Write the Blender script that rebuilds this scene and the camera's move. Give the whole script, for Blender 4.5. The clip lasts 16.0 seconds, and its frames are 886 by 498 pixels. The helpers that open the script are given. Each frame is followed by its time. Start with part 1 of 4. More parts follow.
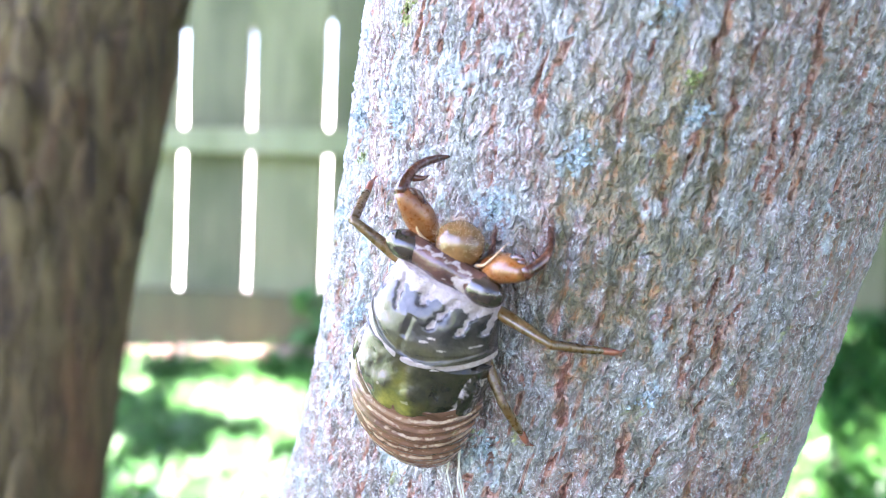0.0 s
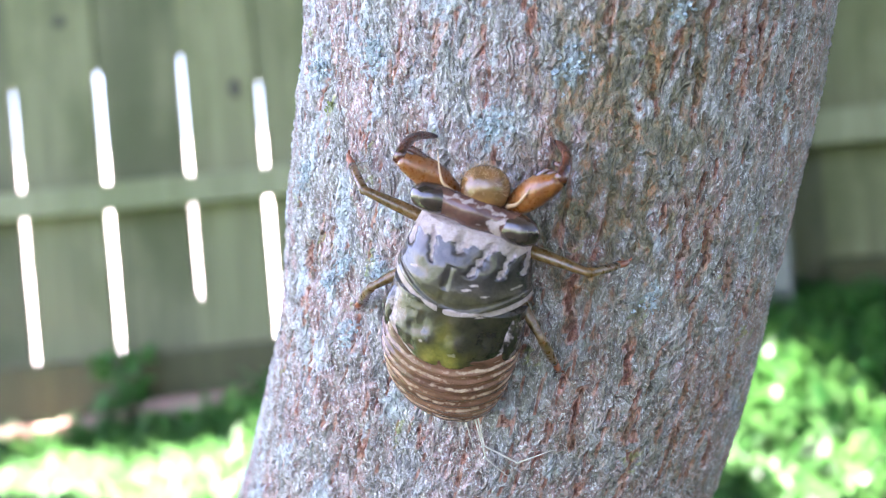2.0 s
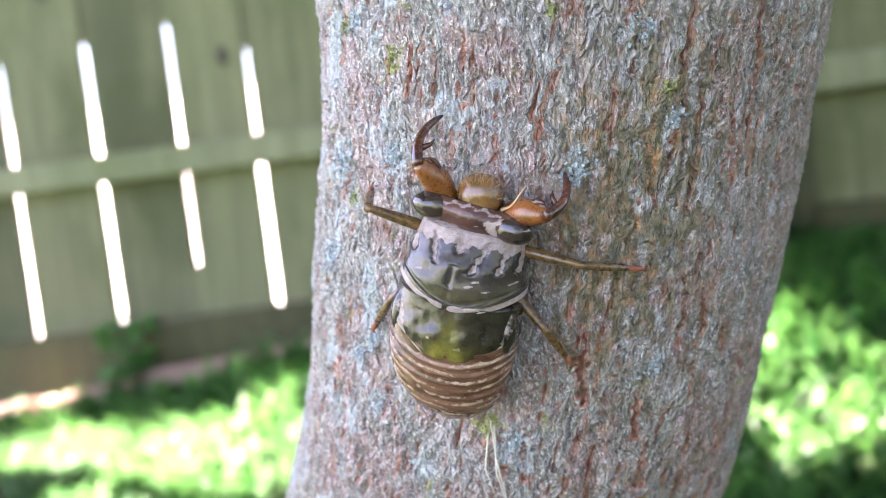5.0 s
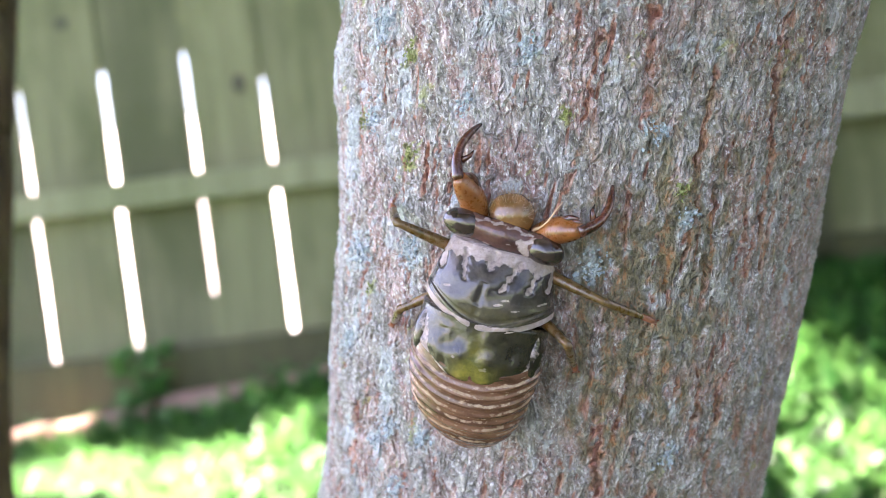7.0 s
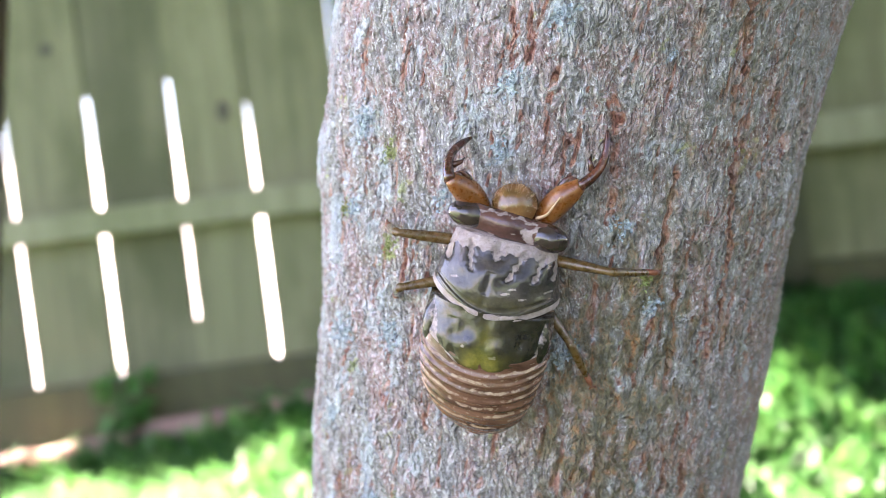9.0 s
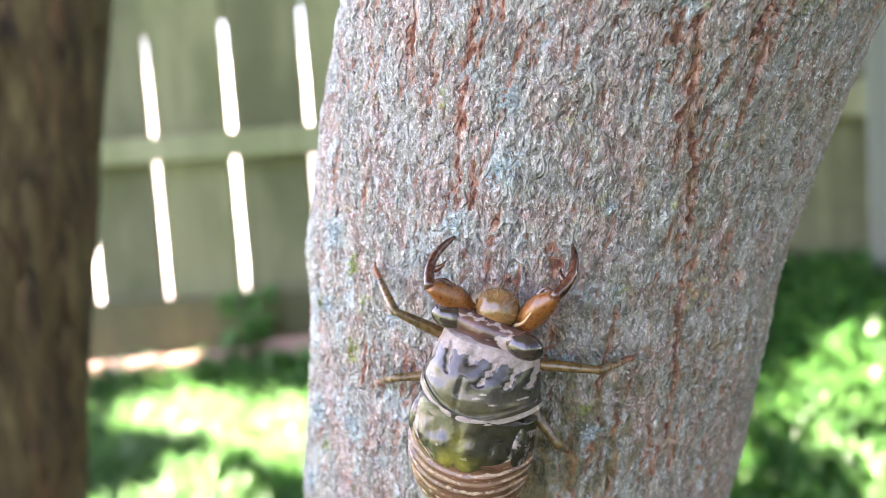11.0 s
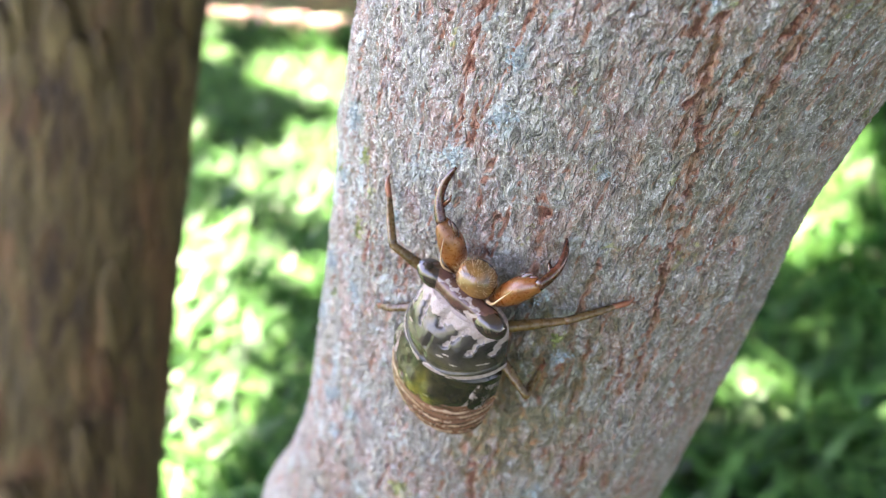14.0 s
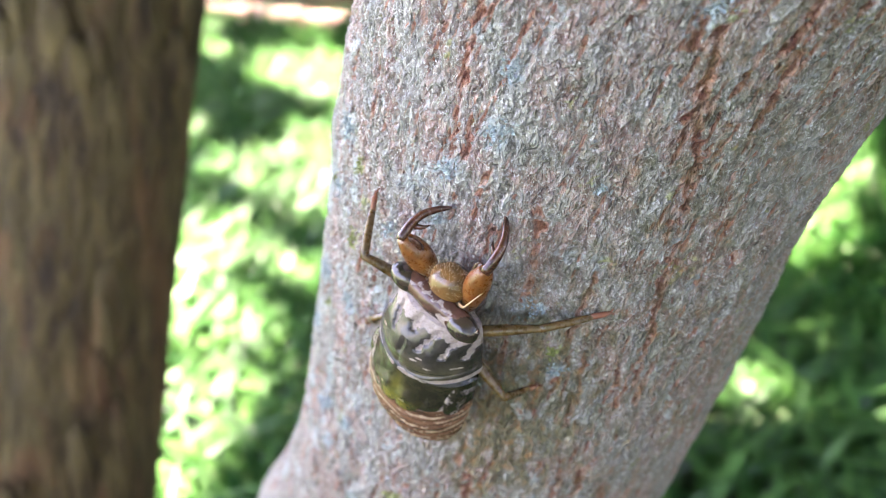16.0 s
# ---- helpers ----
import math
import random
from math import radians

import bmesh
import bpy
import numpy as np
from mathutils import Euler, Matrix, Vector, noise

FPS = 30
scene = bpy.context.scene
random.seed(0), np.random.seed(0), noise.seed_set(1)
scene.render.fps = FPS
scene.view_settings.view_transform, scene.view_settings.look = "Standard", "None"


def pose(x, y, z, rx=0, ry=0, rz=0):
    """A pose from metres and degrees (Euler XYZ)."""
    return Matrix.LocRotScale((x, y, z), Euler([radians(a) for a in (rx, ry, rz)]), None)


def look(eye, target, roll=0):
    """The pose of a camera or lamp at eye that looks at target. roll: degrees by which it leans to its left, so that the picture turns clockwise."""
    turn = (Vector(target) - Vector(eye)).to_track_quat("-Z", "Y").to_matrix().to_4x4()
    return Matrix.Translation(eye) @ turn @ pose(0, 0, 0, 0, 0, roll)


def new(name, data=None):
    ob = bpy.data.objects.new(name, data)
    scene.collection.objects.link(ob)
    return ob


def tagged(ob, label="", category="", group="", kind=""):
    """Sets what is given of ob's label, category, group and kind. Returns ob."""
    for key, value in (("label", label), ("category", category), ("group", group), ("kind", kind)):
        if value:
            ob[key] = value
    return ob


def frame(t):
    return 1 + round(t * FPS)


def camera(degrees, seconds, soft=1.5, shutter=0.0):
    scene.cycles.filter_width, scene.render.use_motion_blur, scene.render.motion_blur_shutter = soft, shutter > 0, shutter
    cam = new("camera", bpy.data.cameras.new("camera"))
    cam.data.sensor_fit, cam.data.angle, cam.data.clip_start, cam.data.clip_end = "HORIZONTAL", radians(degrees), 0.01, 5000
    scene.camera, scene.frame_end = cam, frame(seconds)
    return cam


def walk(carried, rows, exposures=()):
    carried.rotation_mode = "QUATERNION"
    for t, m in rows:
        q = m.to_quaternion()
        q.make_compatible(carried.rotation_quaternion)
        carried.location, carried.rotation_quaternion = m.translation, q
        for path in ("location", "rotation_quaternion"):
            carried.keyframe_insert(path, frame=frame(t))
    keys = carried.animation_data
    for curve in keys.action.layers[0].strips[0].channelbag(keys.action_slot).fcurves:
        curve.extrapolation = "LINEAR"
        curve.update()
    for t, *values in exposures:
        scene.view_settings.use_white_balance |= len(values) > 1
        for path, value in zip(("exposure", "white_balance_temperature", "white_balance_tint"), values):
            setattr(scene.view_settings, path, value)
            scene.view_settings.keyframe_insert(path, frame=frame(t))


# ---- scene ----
cam = camera(44.7, 16.0, soft=0.8)
cam.data.dof.use_dof = True
cam.data.dof.focus_distance = 0.149
cam.data.dof.aperture_fstop = 20.0

# seconds, eye, target, roll
# <path>
PATH = [
    (0, (0.06509, -0.16071, 0.32007), (-0.00698, -0.04096, 0.31205), 2.44),
    (0.5, (0.05041, -0.1686, 0.31174), (-0.01035, -0.04277, 0.30317), 0.83),
    (1, (0.04425, -0.17018, 0.30488), (-0.00852, -0.04056, 0.30119), -1.26),
    (1.5, (0.04046, -0.17128, 0.3053), (-0.00789, -0.0399, 0.30448), -3.61),
    (2, (0.03874, -0.17371, 0.3062), (-0.00774, -0.0417, 0.3026), -4.55),
    (2.5, (0.04457, -0.18497, 0.31148), (-0.00315, -0.05356, 0.30402), -4.88),
    (3, (0.04796, -0.18808, 0.31521), (-0.00076, -0.05706, 0.30747), -5.09),
    (3.2, (0.04842, -0.18808, 0.31775), (-0.00088, -0.05733, 0.30912), -5.14),
    (5.3, (0.04078, -0.18608, 0.32881), (-0.00518, -0.05428, 0.31806), -7.00),
    (5.5, (0.04085, -0.18554, 0.33006), (-0.00554, -0.05384, 0.31986), -6.82),
    (6, (0.04178, -0.18411, 0.33186), (-0.00477, -0.05247, 0.32165), -6.94),
    (6.5, (0.0434, -0.18619, 0.33701), (-0.00413, -0.05478, 0.32845), -6.85),
    (7, (0.04271, -0.18756, 0.33833), (-0.00493, -0.05617, 0.33029), -6.83),
    (7.5, (0.0446, -0.18811, 0.33914), (-0.00353, -0.05688, 0.33117), -6.89),
    (8, (0.04697, -0.18941, 0.34347), (-0.00039, -0.05788, 0.33579), -7.07),
    (8.5, (0.04522, -0.19436, 0.34582), (0.00049, -0.06192, 0.33807), -7.22),
    (9, (0.04757, -0.1947, 0.34871), (0.00212, -0.06241, 0.34286), -6.84),
    (9.2, (0.04933, -0.19457, 0.35064), (0.00361, -0.06238, 0.34464), -6.98),
    (11.3, (0.07909, -0.18712, 0.38087), (0.01411, -0.06479, 0.36055), -3.64),
    (11.5, (0.07814, -0.18616, 0.38417), (0.01273, -0.06528, 0.3575), -3.15),
    (12, (0.08431, -0.18292, 0.40342), (0.01534, -0.06862, 0.36126), -1.71),
    (12.5, (0.07922, -0.16854, 0.4029), (0.00987, -0.05764, 0.35298), 1.54),
    (13, (0.08821, -0.16867, 0.40969), (0.01801, -0.0605, 0.35517), 3.23),
    (13.5, (0.0925, -0.16973, 0.41261), (0.02055, -0.06376, 0.35611), 3.46),
    (14, (0.09401, -0.17271, 0.4139), (0.02141, -0.0668, 0.35813), 3.63),
    (14.5, (0.09322, -0.17113, 0.4154), (0.02017, -0.06542, 0.35981), 3.38),
    (15, (0.09213, -0.17073, 0.41496), (0.01874, -0.0659, 0.35817), 2.99),
    (15.5, (0.09112, -0.17026, 0.41391), (0.01861, -0.06484, 0.35708), 3.73),
    (16, (0.0929, -0.16974, 0.41546), (0.02042, -0.06404, 0.35914), 3.89),
]
# </path>
walk(cam, [(t, look(eye, target, roll)) for t, eye, target, roll in PATH],
     [(0.0, 5.53, 6050, 36), (1.0, 5.16, 6100, 36), (3.2, 4.88, 6500, 36), (5.3, 4.76, 6850, 36), (9.2, 4.74, 6850, 36), (11.3, 4.94, 7100, 36), (16.0, 4.91, 7100, 35)])

# ---- world and sun ----
SUN_EL, SUN_AZ = radians(62), radians(252)   # height, and compass turn from +y towards +x
world = bpy.data.worlds.new("sky")
scene.world = world
world.use_nodes = True
wn = world.node_tree.nodes
sky = wn.new("ShaderNodeTexSky")
sky.sky_type = "NISHITA"
sky.sun_disc = False
sky.sun_elevation, sky.sun_rotation = SUN_EL, SUN_AZ
world.node_tree.links.new(sky.outputs[0], wn["Background"].inputs[0])
wn["Background"].inputs[1].default_value = 0.05
TO_SUN = Vector((math.sin(SUN_AZ) * math.cos(SUN_EL), math.cos(SUN_AZ) * math.cos(SUN_EL), math.sin(SUN_EL)))
sun_data = bpy.data.lights.new("sun", "SUN")
sun_data.energy, sun_data.angle, sun_data.color = 5.0, radians(0.53), (1.0, 0.95, 0.86)
sun = new("sun", sun_data)
sun.rotation_mode = "QUATERNION"
sun.rotation_quaternion = TO_SUN.to_track_quat("Z", "Y")


# ---- materials ----
def mat(name):
    m = bpy.data.materials.new(name)
    m.use_nodes = True
    t = m.node_tree
    return m, t, t.nodes["Principled BSDF"]


def node(t, kind, ins=None, **sets):
    n = t.nodes.new(kind)
    for k, v in sets.items():
        setattr(n, k, v)
    for k, v in (ins or {}).items():
        if hasattr(v, "is_output"):
            t.links.new(v, n.inputs[k])
        else:
            n.inputs[k].default_value = v
    return n


def ramp(t, fac, stops):
    n = node(t, "ShaderNodeValToRGB", {0: fac})
    r = n.color_ramp
    while len(r.elements) < len(stops):
        r.elements.new(0.5)
    for e, (p, c) in zip(r.elements, stops):
        e.position, e.color = p, (*c, 1) if len(c) == 3 else c
    return n.outputs[0]


def mix(t, fac, a, b, how="MIX"):
    n = node(t, "ShaderNodeMix", {0: fac}, data_type="RGBA", blend_type=how)
    for i, v in ((6, a), (7, b)):
        if hasattr(v, "is_output"):
            t.links.new(v, n.inputs[i])
        else:
            n.inputs[i].default_value = (*v, 1)
    return n.outputs[2]


def tex(t, scale, detail=5, rough=0.55, stretch=(1, 1, 1), coord="Object"):
    c = node(t, "ShaderNodeTexCoord").outputs[coord]
    m = node(t, "ShaderNodeMapping", {0: c, 3: stretch}).outputs[0]
    return node(t, "ShaderNodeTexNoise", {"Vector": m, "Scale": scale, "Detail": detail, "Roughness": rough}).outputs[0]


def attr(t, name):
    return node(t, "ShaderNodeAttribute", attribute_name=name).outputs["Fac"]


def bump(t, p, height, strength, distance):
    b = node(t, "ShaderNodeBump", {"Strength": strength, "Distance": distance, "Height": height})
    t.links.new(b.outputs[0], p.inputs["Normal"])


def bark_material():
    m, t, p = mat("bark")
    c = node(t, "ShaderNodeTexCoord").outputs["Object"]
    warp = node(t, "ShaderNodeTexNoise", {"Vector": c, "Scale": 260, "Detail": 2.0}).outputs["Color"]
    warp = node(t, "ShaderNodeVectorMath", {0: warp, 1: (-0.5, -0.5, -0.5)}, operation="ADD").outputs[0]
    warp = node(t, "ShaderNodeVectorMath", {0: warp, "Scale": 0.0016}, operation="SCALE").outputs[0]
    bent = node(t, "ShaderNodeVectorMath", {0: c, 1: warp}, operation="ADD").outputs[0]

    def math_node(how, a, b):
        return node(t, "ShaderNodeMath", {0: a, 1: b}, operation=how).outputs[0]

    def bands(scale, stretch, turns, detail):
        """Thin curling ridges that follow the level lines of a noise, 0 to 1."""
        v = node(t, "ShaderNodeMapping", {0: bent, 3: stretch}).outputs[0]
        n = node(t, "ShaderNodeTexNoise", {"Vector": v, "Scale": scale, "Detail": detail, "Roughness": 0.5}).outputs[0]
        wave = node(t, "ShaderNodeMath", {0: math_node("MULTIPLY", n, turns)}, operation="SINE").outputs[0]
        return node(t, "ShaderNodeMapRange", {0: wave, 1: -1.0, 2: 1.0}).outputs[0]

    curl = bands(400, (1, 1, 0.36), 34.0, 2.0)
    curl_fine = bands(1100, (1, 1, 0.5), 22.0, 2.0)
    grain = tex(t, 2300, 4, 0.7, (1, 1, 0.7))
    mottle = tex(t, 520, 4, 0.65, (1, 1, 0.6))
    patch = tex(t, 75, 4, 0.6, (1, 1, 0.5))
    columns = tex(t, 200, 2, 0.5, (1, 1, 0.10))
    scabs = tex(t, 240, 3, 0.6, (1, 1, 0.5))
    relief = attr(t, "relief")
    # relief shading painted in: hollows dark, raised flakes pale
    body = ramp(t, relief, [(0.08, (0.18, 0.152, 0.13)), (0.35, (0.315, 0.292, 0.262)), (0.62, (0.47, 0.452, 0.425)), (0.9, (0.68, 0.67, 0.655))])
    tint = ramp(t, patch, [(0.36, (0.28, 0.265, 0.215)), (0.5, (0.36, 0.325, 0.295)), (0.64, (0.46, 0.425, 0.42))])
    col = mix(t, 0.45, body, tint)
    pink = math_node("MULTIPLY", ramp(t, columns, [(0.43, (0, 0, 0)), (0.53, (1, 1, 1))]), ramp(t, scabs, [(0.40, (0.15, 0.15, 0.15)), (0.54, (1, 1, 1))]))
    rosy = ramp(t, mottle, [(0.36, (0.29, 0.14, 0.11)), (0.5, (0.45, 0.265, 0.235)), (0.64, (0.66, 0.50, 0.47))])
    col = mix(t, math_node("MULTIPLY", pink, 0.85), col, rosy)
    col = mix(t, ramp(t, mottle, [(0.34, (0.55, 0.55, 0.55)), (0.46, (0, 0, 0))]), col, (0.20, 0.18, 0.155))
    # near-white flecks paint small highlights onto the grain
    col = mix(t, ramp(t, grain, [(0.52, (0, 0, 0)), (0.61, (0.85, 0.85, 0.85))]), col, (0.80, 0.79, 0.77))
    # crease shade painted along the trough of each curl
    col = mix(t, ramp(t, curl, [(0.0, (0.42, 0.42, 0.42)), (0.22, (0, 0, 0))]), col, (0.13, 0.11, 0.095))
    rust = ramp(t, mottle, [(0.34, (0.25, 0.08, 0.055)), (0.48, (0.54, 0.215, 0.13)), (0.62, (0.76, 0.50, 0.42))])
    seam = attr(t, "crack")
    col = mix(t, ramp(t, seam, [(0.08, (0, 0, 0)), (0.45, (0.85, 0.85, 0.85))]), col, rust)
    col = mix(t, ramp(t, seam, [(0.80, (0, 0, 0)), (0.98, (0.85, 0.85, 0.85))]), col, (0.20, 0.055, 0.035))
    blue = ramp(t, tex(t, 800, 4, 0.7), [(0.35, (0.40, 0.45, 0.46)), (0.65, (0.74, 0.81, 0.83))])
    col = mix(t, attr(t, "lichen"), col, blue)
    green = ramp(t, tex(t, 900, 4, 0.7), [(0.35, (0.24, 0.27, 0.05)), (0.65, (0.58, 0.62, 0.22))])
    col = mix(t, attr(t, "moss"), col, green)
    # olive-brown that paints the shaded right side of the stem into the bark
    olive = ramp(t, tex(t, 620, 5, 0.7, (1, 1, 0.5)), [(0.36, (0.10, 0.092, 0.04)), (0.52, (0.25, 0.205, 0.11)), (0.66, (0.50, 0.215, 0.075))])
    col = mix(t, math_node("MULTIPLY", attr(t, "stain_or_shade"), 0.85), col, olive)
    t.links.new(col, p.inputs["Base Color"])
    p.inputs["Roughness"].default_value = 0.5
    p.inputs["Specular IOR Level"].default_value = 0.5
    high = math_node("ADD", math_node("MULTIPLY", curl, 0.55), math_node("MULTIPLY", curl_fine, 0.28))
    high = math_node("ADD", high, math_node("MULTIPLY", grain, 0.6))
    high = math_node("ADD", high, math_node("MULTIPLY", mottle, 0.9))
    bump(t, p, high, 1.0, 0.0012)
    return m


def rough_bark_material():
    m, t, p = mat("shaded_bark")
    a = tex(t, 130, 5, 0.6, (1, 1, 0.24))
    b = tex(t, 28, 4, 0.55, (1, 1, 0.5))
    # brown bark, its tones lowered to carry the shade on this stem
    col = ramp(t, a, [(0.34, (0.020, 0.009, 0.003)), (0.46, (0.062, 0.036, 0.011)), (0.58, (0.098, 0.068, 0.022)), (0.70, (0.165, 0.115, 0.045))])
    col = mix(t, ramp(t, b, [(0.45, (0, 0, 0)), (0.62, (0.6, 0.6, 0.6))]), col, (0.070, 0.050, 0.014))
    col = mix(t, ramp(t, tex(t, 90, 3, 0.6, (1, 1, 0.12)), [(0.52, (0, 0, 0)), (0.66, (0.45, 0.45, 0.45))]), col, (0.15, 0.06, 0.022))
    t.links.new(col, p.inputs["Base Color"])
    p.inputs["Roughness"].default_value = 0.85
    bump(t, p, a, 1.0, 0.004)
    return m


def chitin(name, stops, scale, rough, coat, stretch=(1, 1, 1), amount=0.00008, through_light=0.0):
    m, t, p = mat(name)
    col = ramp(t, tex(t, scale, 5, 0.6, stretch), stops)
    t.links.new(col, p.inputs["Base Color"])
    fine = tex(t, scale * 4, 4, 0.6)
    t.links.new(ramp(t, fine, [(0.35, (rough * 0.7,) * 3), (0.7, (min(1, rough * 1.9),) * 3)]), p.inputs["Roughness"])
    p.inputs["Coat Weight"].default_value = coat
    p.inputs["Coat Roughness"].default_value = 0.12
    if through_light:
        p.inputs["Subsurface Weight"].default_value = through_light
        p.inputs["Subsurface Radius"].default_value = (0.0015, 0.0007, 0.0003)
        p.inputs["Subsurface Scale"].default_value = 1.0
    bump(t, p, fine, 0.5, amount)
    return m


def muddy(name, dark, mud=((0.30, (0.25, 0.185, 0.165)), (0.7, (0.46, 0.37, 0.335))), stretch=(1, 1, 1)):
    """Glossy dark shell with dried mud where the attribute mud says."""
    m, t, p = mat(name)
    shell = ramp(t, tex(t, 260, 4, 0.6, stretch), dark)
    dirt = ramp(t, tex(t, 900, 4, 0.7, stretch), mud)
    speck = tex(t, 1500, 4, 0.65)
    k = attr(t, "mud")
    wob = node(t, "ShaderNodeMath", {0: node(t, "ShaderNodeMath", {0: speck, 1: -0.5}, operation="ADD").outputs[0], 1: 1.3}, operation="MULTIPLY").outputs[0]
    k2 = node(t, "ShaderNodeMath", {0: k, 1: wob}, operation="ADD").outputs[0]
    k3 = ramp(t, k2, [(0.40, (0, 0, 0)), (0.72, (0.92, 0.92, 0.92))])
    col = mix(t, k3, shell, dirt)
    olive = ramp(t, tex(t, 420, 4, 0.6), [(0.35, (0.10, 0.095, 0.018)), (0.55, (0.20, 0.17, 0.03)), (0.75, (0.32, 0.22, 0.05))])
    col = mix(t, attr(t, "tint"), col, olive)
    t.links.new(col, p.inputs["Base Color"])
    t.links.new(ramp(t, k3, [(0.0, (0.22,) * 3), (1.0, (0.6,) * 3)]), p.inputs["Roughness"])
    t.links.new(ramp(t, k3, [(0.0, (0.5,) * 3), (1.0, (0.08,) * 3)]), p.inputs["Coat Weight"])
    p.inputs["Coat Roughness"].default_value = 0.1
    p.inputs["Coat IOR"].default_value = 1.6
    p.inputs["Specular IOR Level"].default_value = 0.22
    dents = node(t, "ShaderNodeMath", {0: node(t, "ShaderNodeMath", {0: tex(t, 170, 3, 0.5), 1: 5.0}, operation="MULTIPLY").outputs[0], 1: speck}, operation="ADD").outputs[0]
    bump(t, p, dents, 0.9, 0.0002)
    return m


def wood_material(name, lo, hi, stain_or_shade, amount=0.5):
    m, t, p = mat(name)
    info = node(t, "ShaderNodeObjectInfo").outputs["Random"]
    grain = tex(t, 40, 6, 0.65, (1, 1, 0.06))
    col = ramp(t, grain, [(0.3, lo), (0.7, hi)])
    blot = tex(t, 6, 4, 0.6, (1, 1, 0.6))
    col = mix(t, ramp(t, blot, [(0.45, (0, 0, 0)), (0.65, (amount,) * 3)]), col, stain_or_shade)
    shade = node(t, "ShaderNodeMapRange", {0: info, 3: 0.68, 4: 1.15}).outputs[0]
    v = node(t, "ShaderNodeHueSaturation", {"Value": shade, "Color": col})
    t.links.new(v.outputs[0], p.inputs["Base Color"])
    p.inputs["Roughness"].default_value = 0.85
    bump(t, p, grain, 0.4, 0.002)
    return m


def leaf_material(name, a, b, scale=9, trans=0.35):
    m, t, p = mat(name)
    col = ramp(t, node(t, "ShaderNodeNewGeometry").outputs["Random Per Island"], [(0.0, a), (1.0, b)])
    broad = ramp(t, tex(t, scale, 3, 0.5), [(0.35, (0.6, 0.6, 0.6)), (0.65, (1.15, 1.15, 1.0))])
    col = mix(t, 1.0, col, broad, "MULTIPLY")
    t.links.new(col, p.inputs["Base Color"])
    p.inputs["Roughness"].default_value = 0.5
    thin = node(t, "ShaderNodeBsdfTranslucent", {0: col})
    both = node(t, "ShaderNodeMixShader", {0: trans, 1: p.outputs[0], 2: thin.outputs[0]})
    t.links.new(both.outputs[0], t.nodes["Material Output"].inputs[0])
    return m


def ground_material():
    m, t, p = mat("turf_soil")
    col = ramp(t, tex(t, 14, 6, 0.6), [(0.3, (0.018, 0.042, 0.014)), (0.5, (0.04, 0.08, 0.025)), (0.7, (0.08, 0.13, 0.045))])
    t.links.new(col, p.inputs["Base Color"])
    p.inputs["Roughness"].default_value = 0.9
    bump(t, p, tex(t, 60, 4), 0.6, 0.02)
    return m


BARK, SHADED_BARK = bark_material(), rough_bark_material()
DARK_SHELL = [(0.3, (0.022, 0.017, 0.015)), (0.55, (0.05, 0.040, 0.034)), (0.8, (0.11, 0.082, 0.062))]
PRONOTUM = muddy("dark_shell", DARK_SHELL)
OLIVE = muddy("olive_shell", [(0.3, (0.014, 0.010, 0.007)), (0.55, (0.032, 0.026, 0.014)), (0.8, (0.075, 0.055, 0.03))])
STRIPED = muddy("striped_shell", [(0.3, (0.07, 0.031, 0.017)), (0.55, (0.17, 0.080, 0.046)), (0.8, (0.28, 0.155, 0.095))], ((0.3, (0.27, 0.16, 0.10)), (0.7, (0.44, 0.31, 0.21))), (0.3, 2.2, 1.0))
HEAD_SHELL = muddy("head_shell", [(0.3, (0.040, 0.018, 0.015)), (0.55, (0.10, 0.043, 0.031)), (0.8, (0.20, 0.09, 0.056))])
EYE = chitin("eye", [(0.3, (0.012, 0.009, 0.008)), (0.7, (0.06, 0.036, 0.024))], 250, 0.12, 0.6)
CLYPEUS = chitin("face_shell", [(0.3, (0.09, 0.05, 0.017)), (0.55, (0.22, 0.105, 0.034)), (0.8, (0.36, 0.17, 0.055))], 350, 0.18, 0.45, through_light=0.15)
AMBER = chitin("amber_shell", [(0.3, (0.12, 0.036, 0.008)), (0.55, (0.24, 0.080, 0.016)), (0.8, (0.35, 0.14, 0.034))], 420, 0.28, 0.3, through_light=0.3)
CLAW = chitin("claw_shell", [(0.3, (0.03, 0.010, 0.006)), (0.6, (0.10, 0.03, 0.014)), (0.8, (0.22, 0.07, 0.03))], 300, 0.2, 0.5)
SHIN = chitin("leg_shell", [(0.3, (0.06, 0.034, 0.010)), (0.55, (0.13, 0.07, 0.020)), (0.8, (0.24, 0.115, 0.04))], 300, 0.25, 0.3, through_light=0.2)
FOOT = chitin("foot_shell", [(0.3, (0.15, 0.04, 0.018)), (0.7, (0.32, 0.11, 0.05))], 300, 0.3, 0.2, through_light=0.2)
HAIR = chitin("pale_bristle", [(0.3, (0.45, 0.27, 0.14)), (0.7, (0.62, 0.42, 0.26))], 300, 0.4, 0.0)
FIBRE = chitin("dry_fibre", [(0.3, (0.42, 0.38, 0.30)), (0.7, (0.66, 0.62, 0.52))], 300, 0.5, 0.0)
BOARD = wood_material("weathered_board", (0.070, 0.076, 0.032), (0.145, 0.151, 0.074), (0.040, 0.053, 0.010), 0.8)
RAIL = wood_material("mossy_rail", (0.125, 0.135, 0.065), (0.215, 0.225, 0.125), (0.085, 0.11, 0.035))
# algae and the shade at the fence foot are both in this dark olive
KICK = wood_material("shade_toned_board", (0.026, 0.028, 0.006), (0.052, 0.055, 0.013), (0.020, 0.031, 0.004), 0.7)
POST = wood_material("grey_post", (0.095, 0.105, 0.08), (0.145, 0.155, 0.125), (0.075, 0.09, 0.055), 0.4)
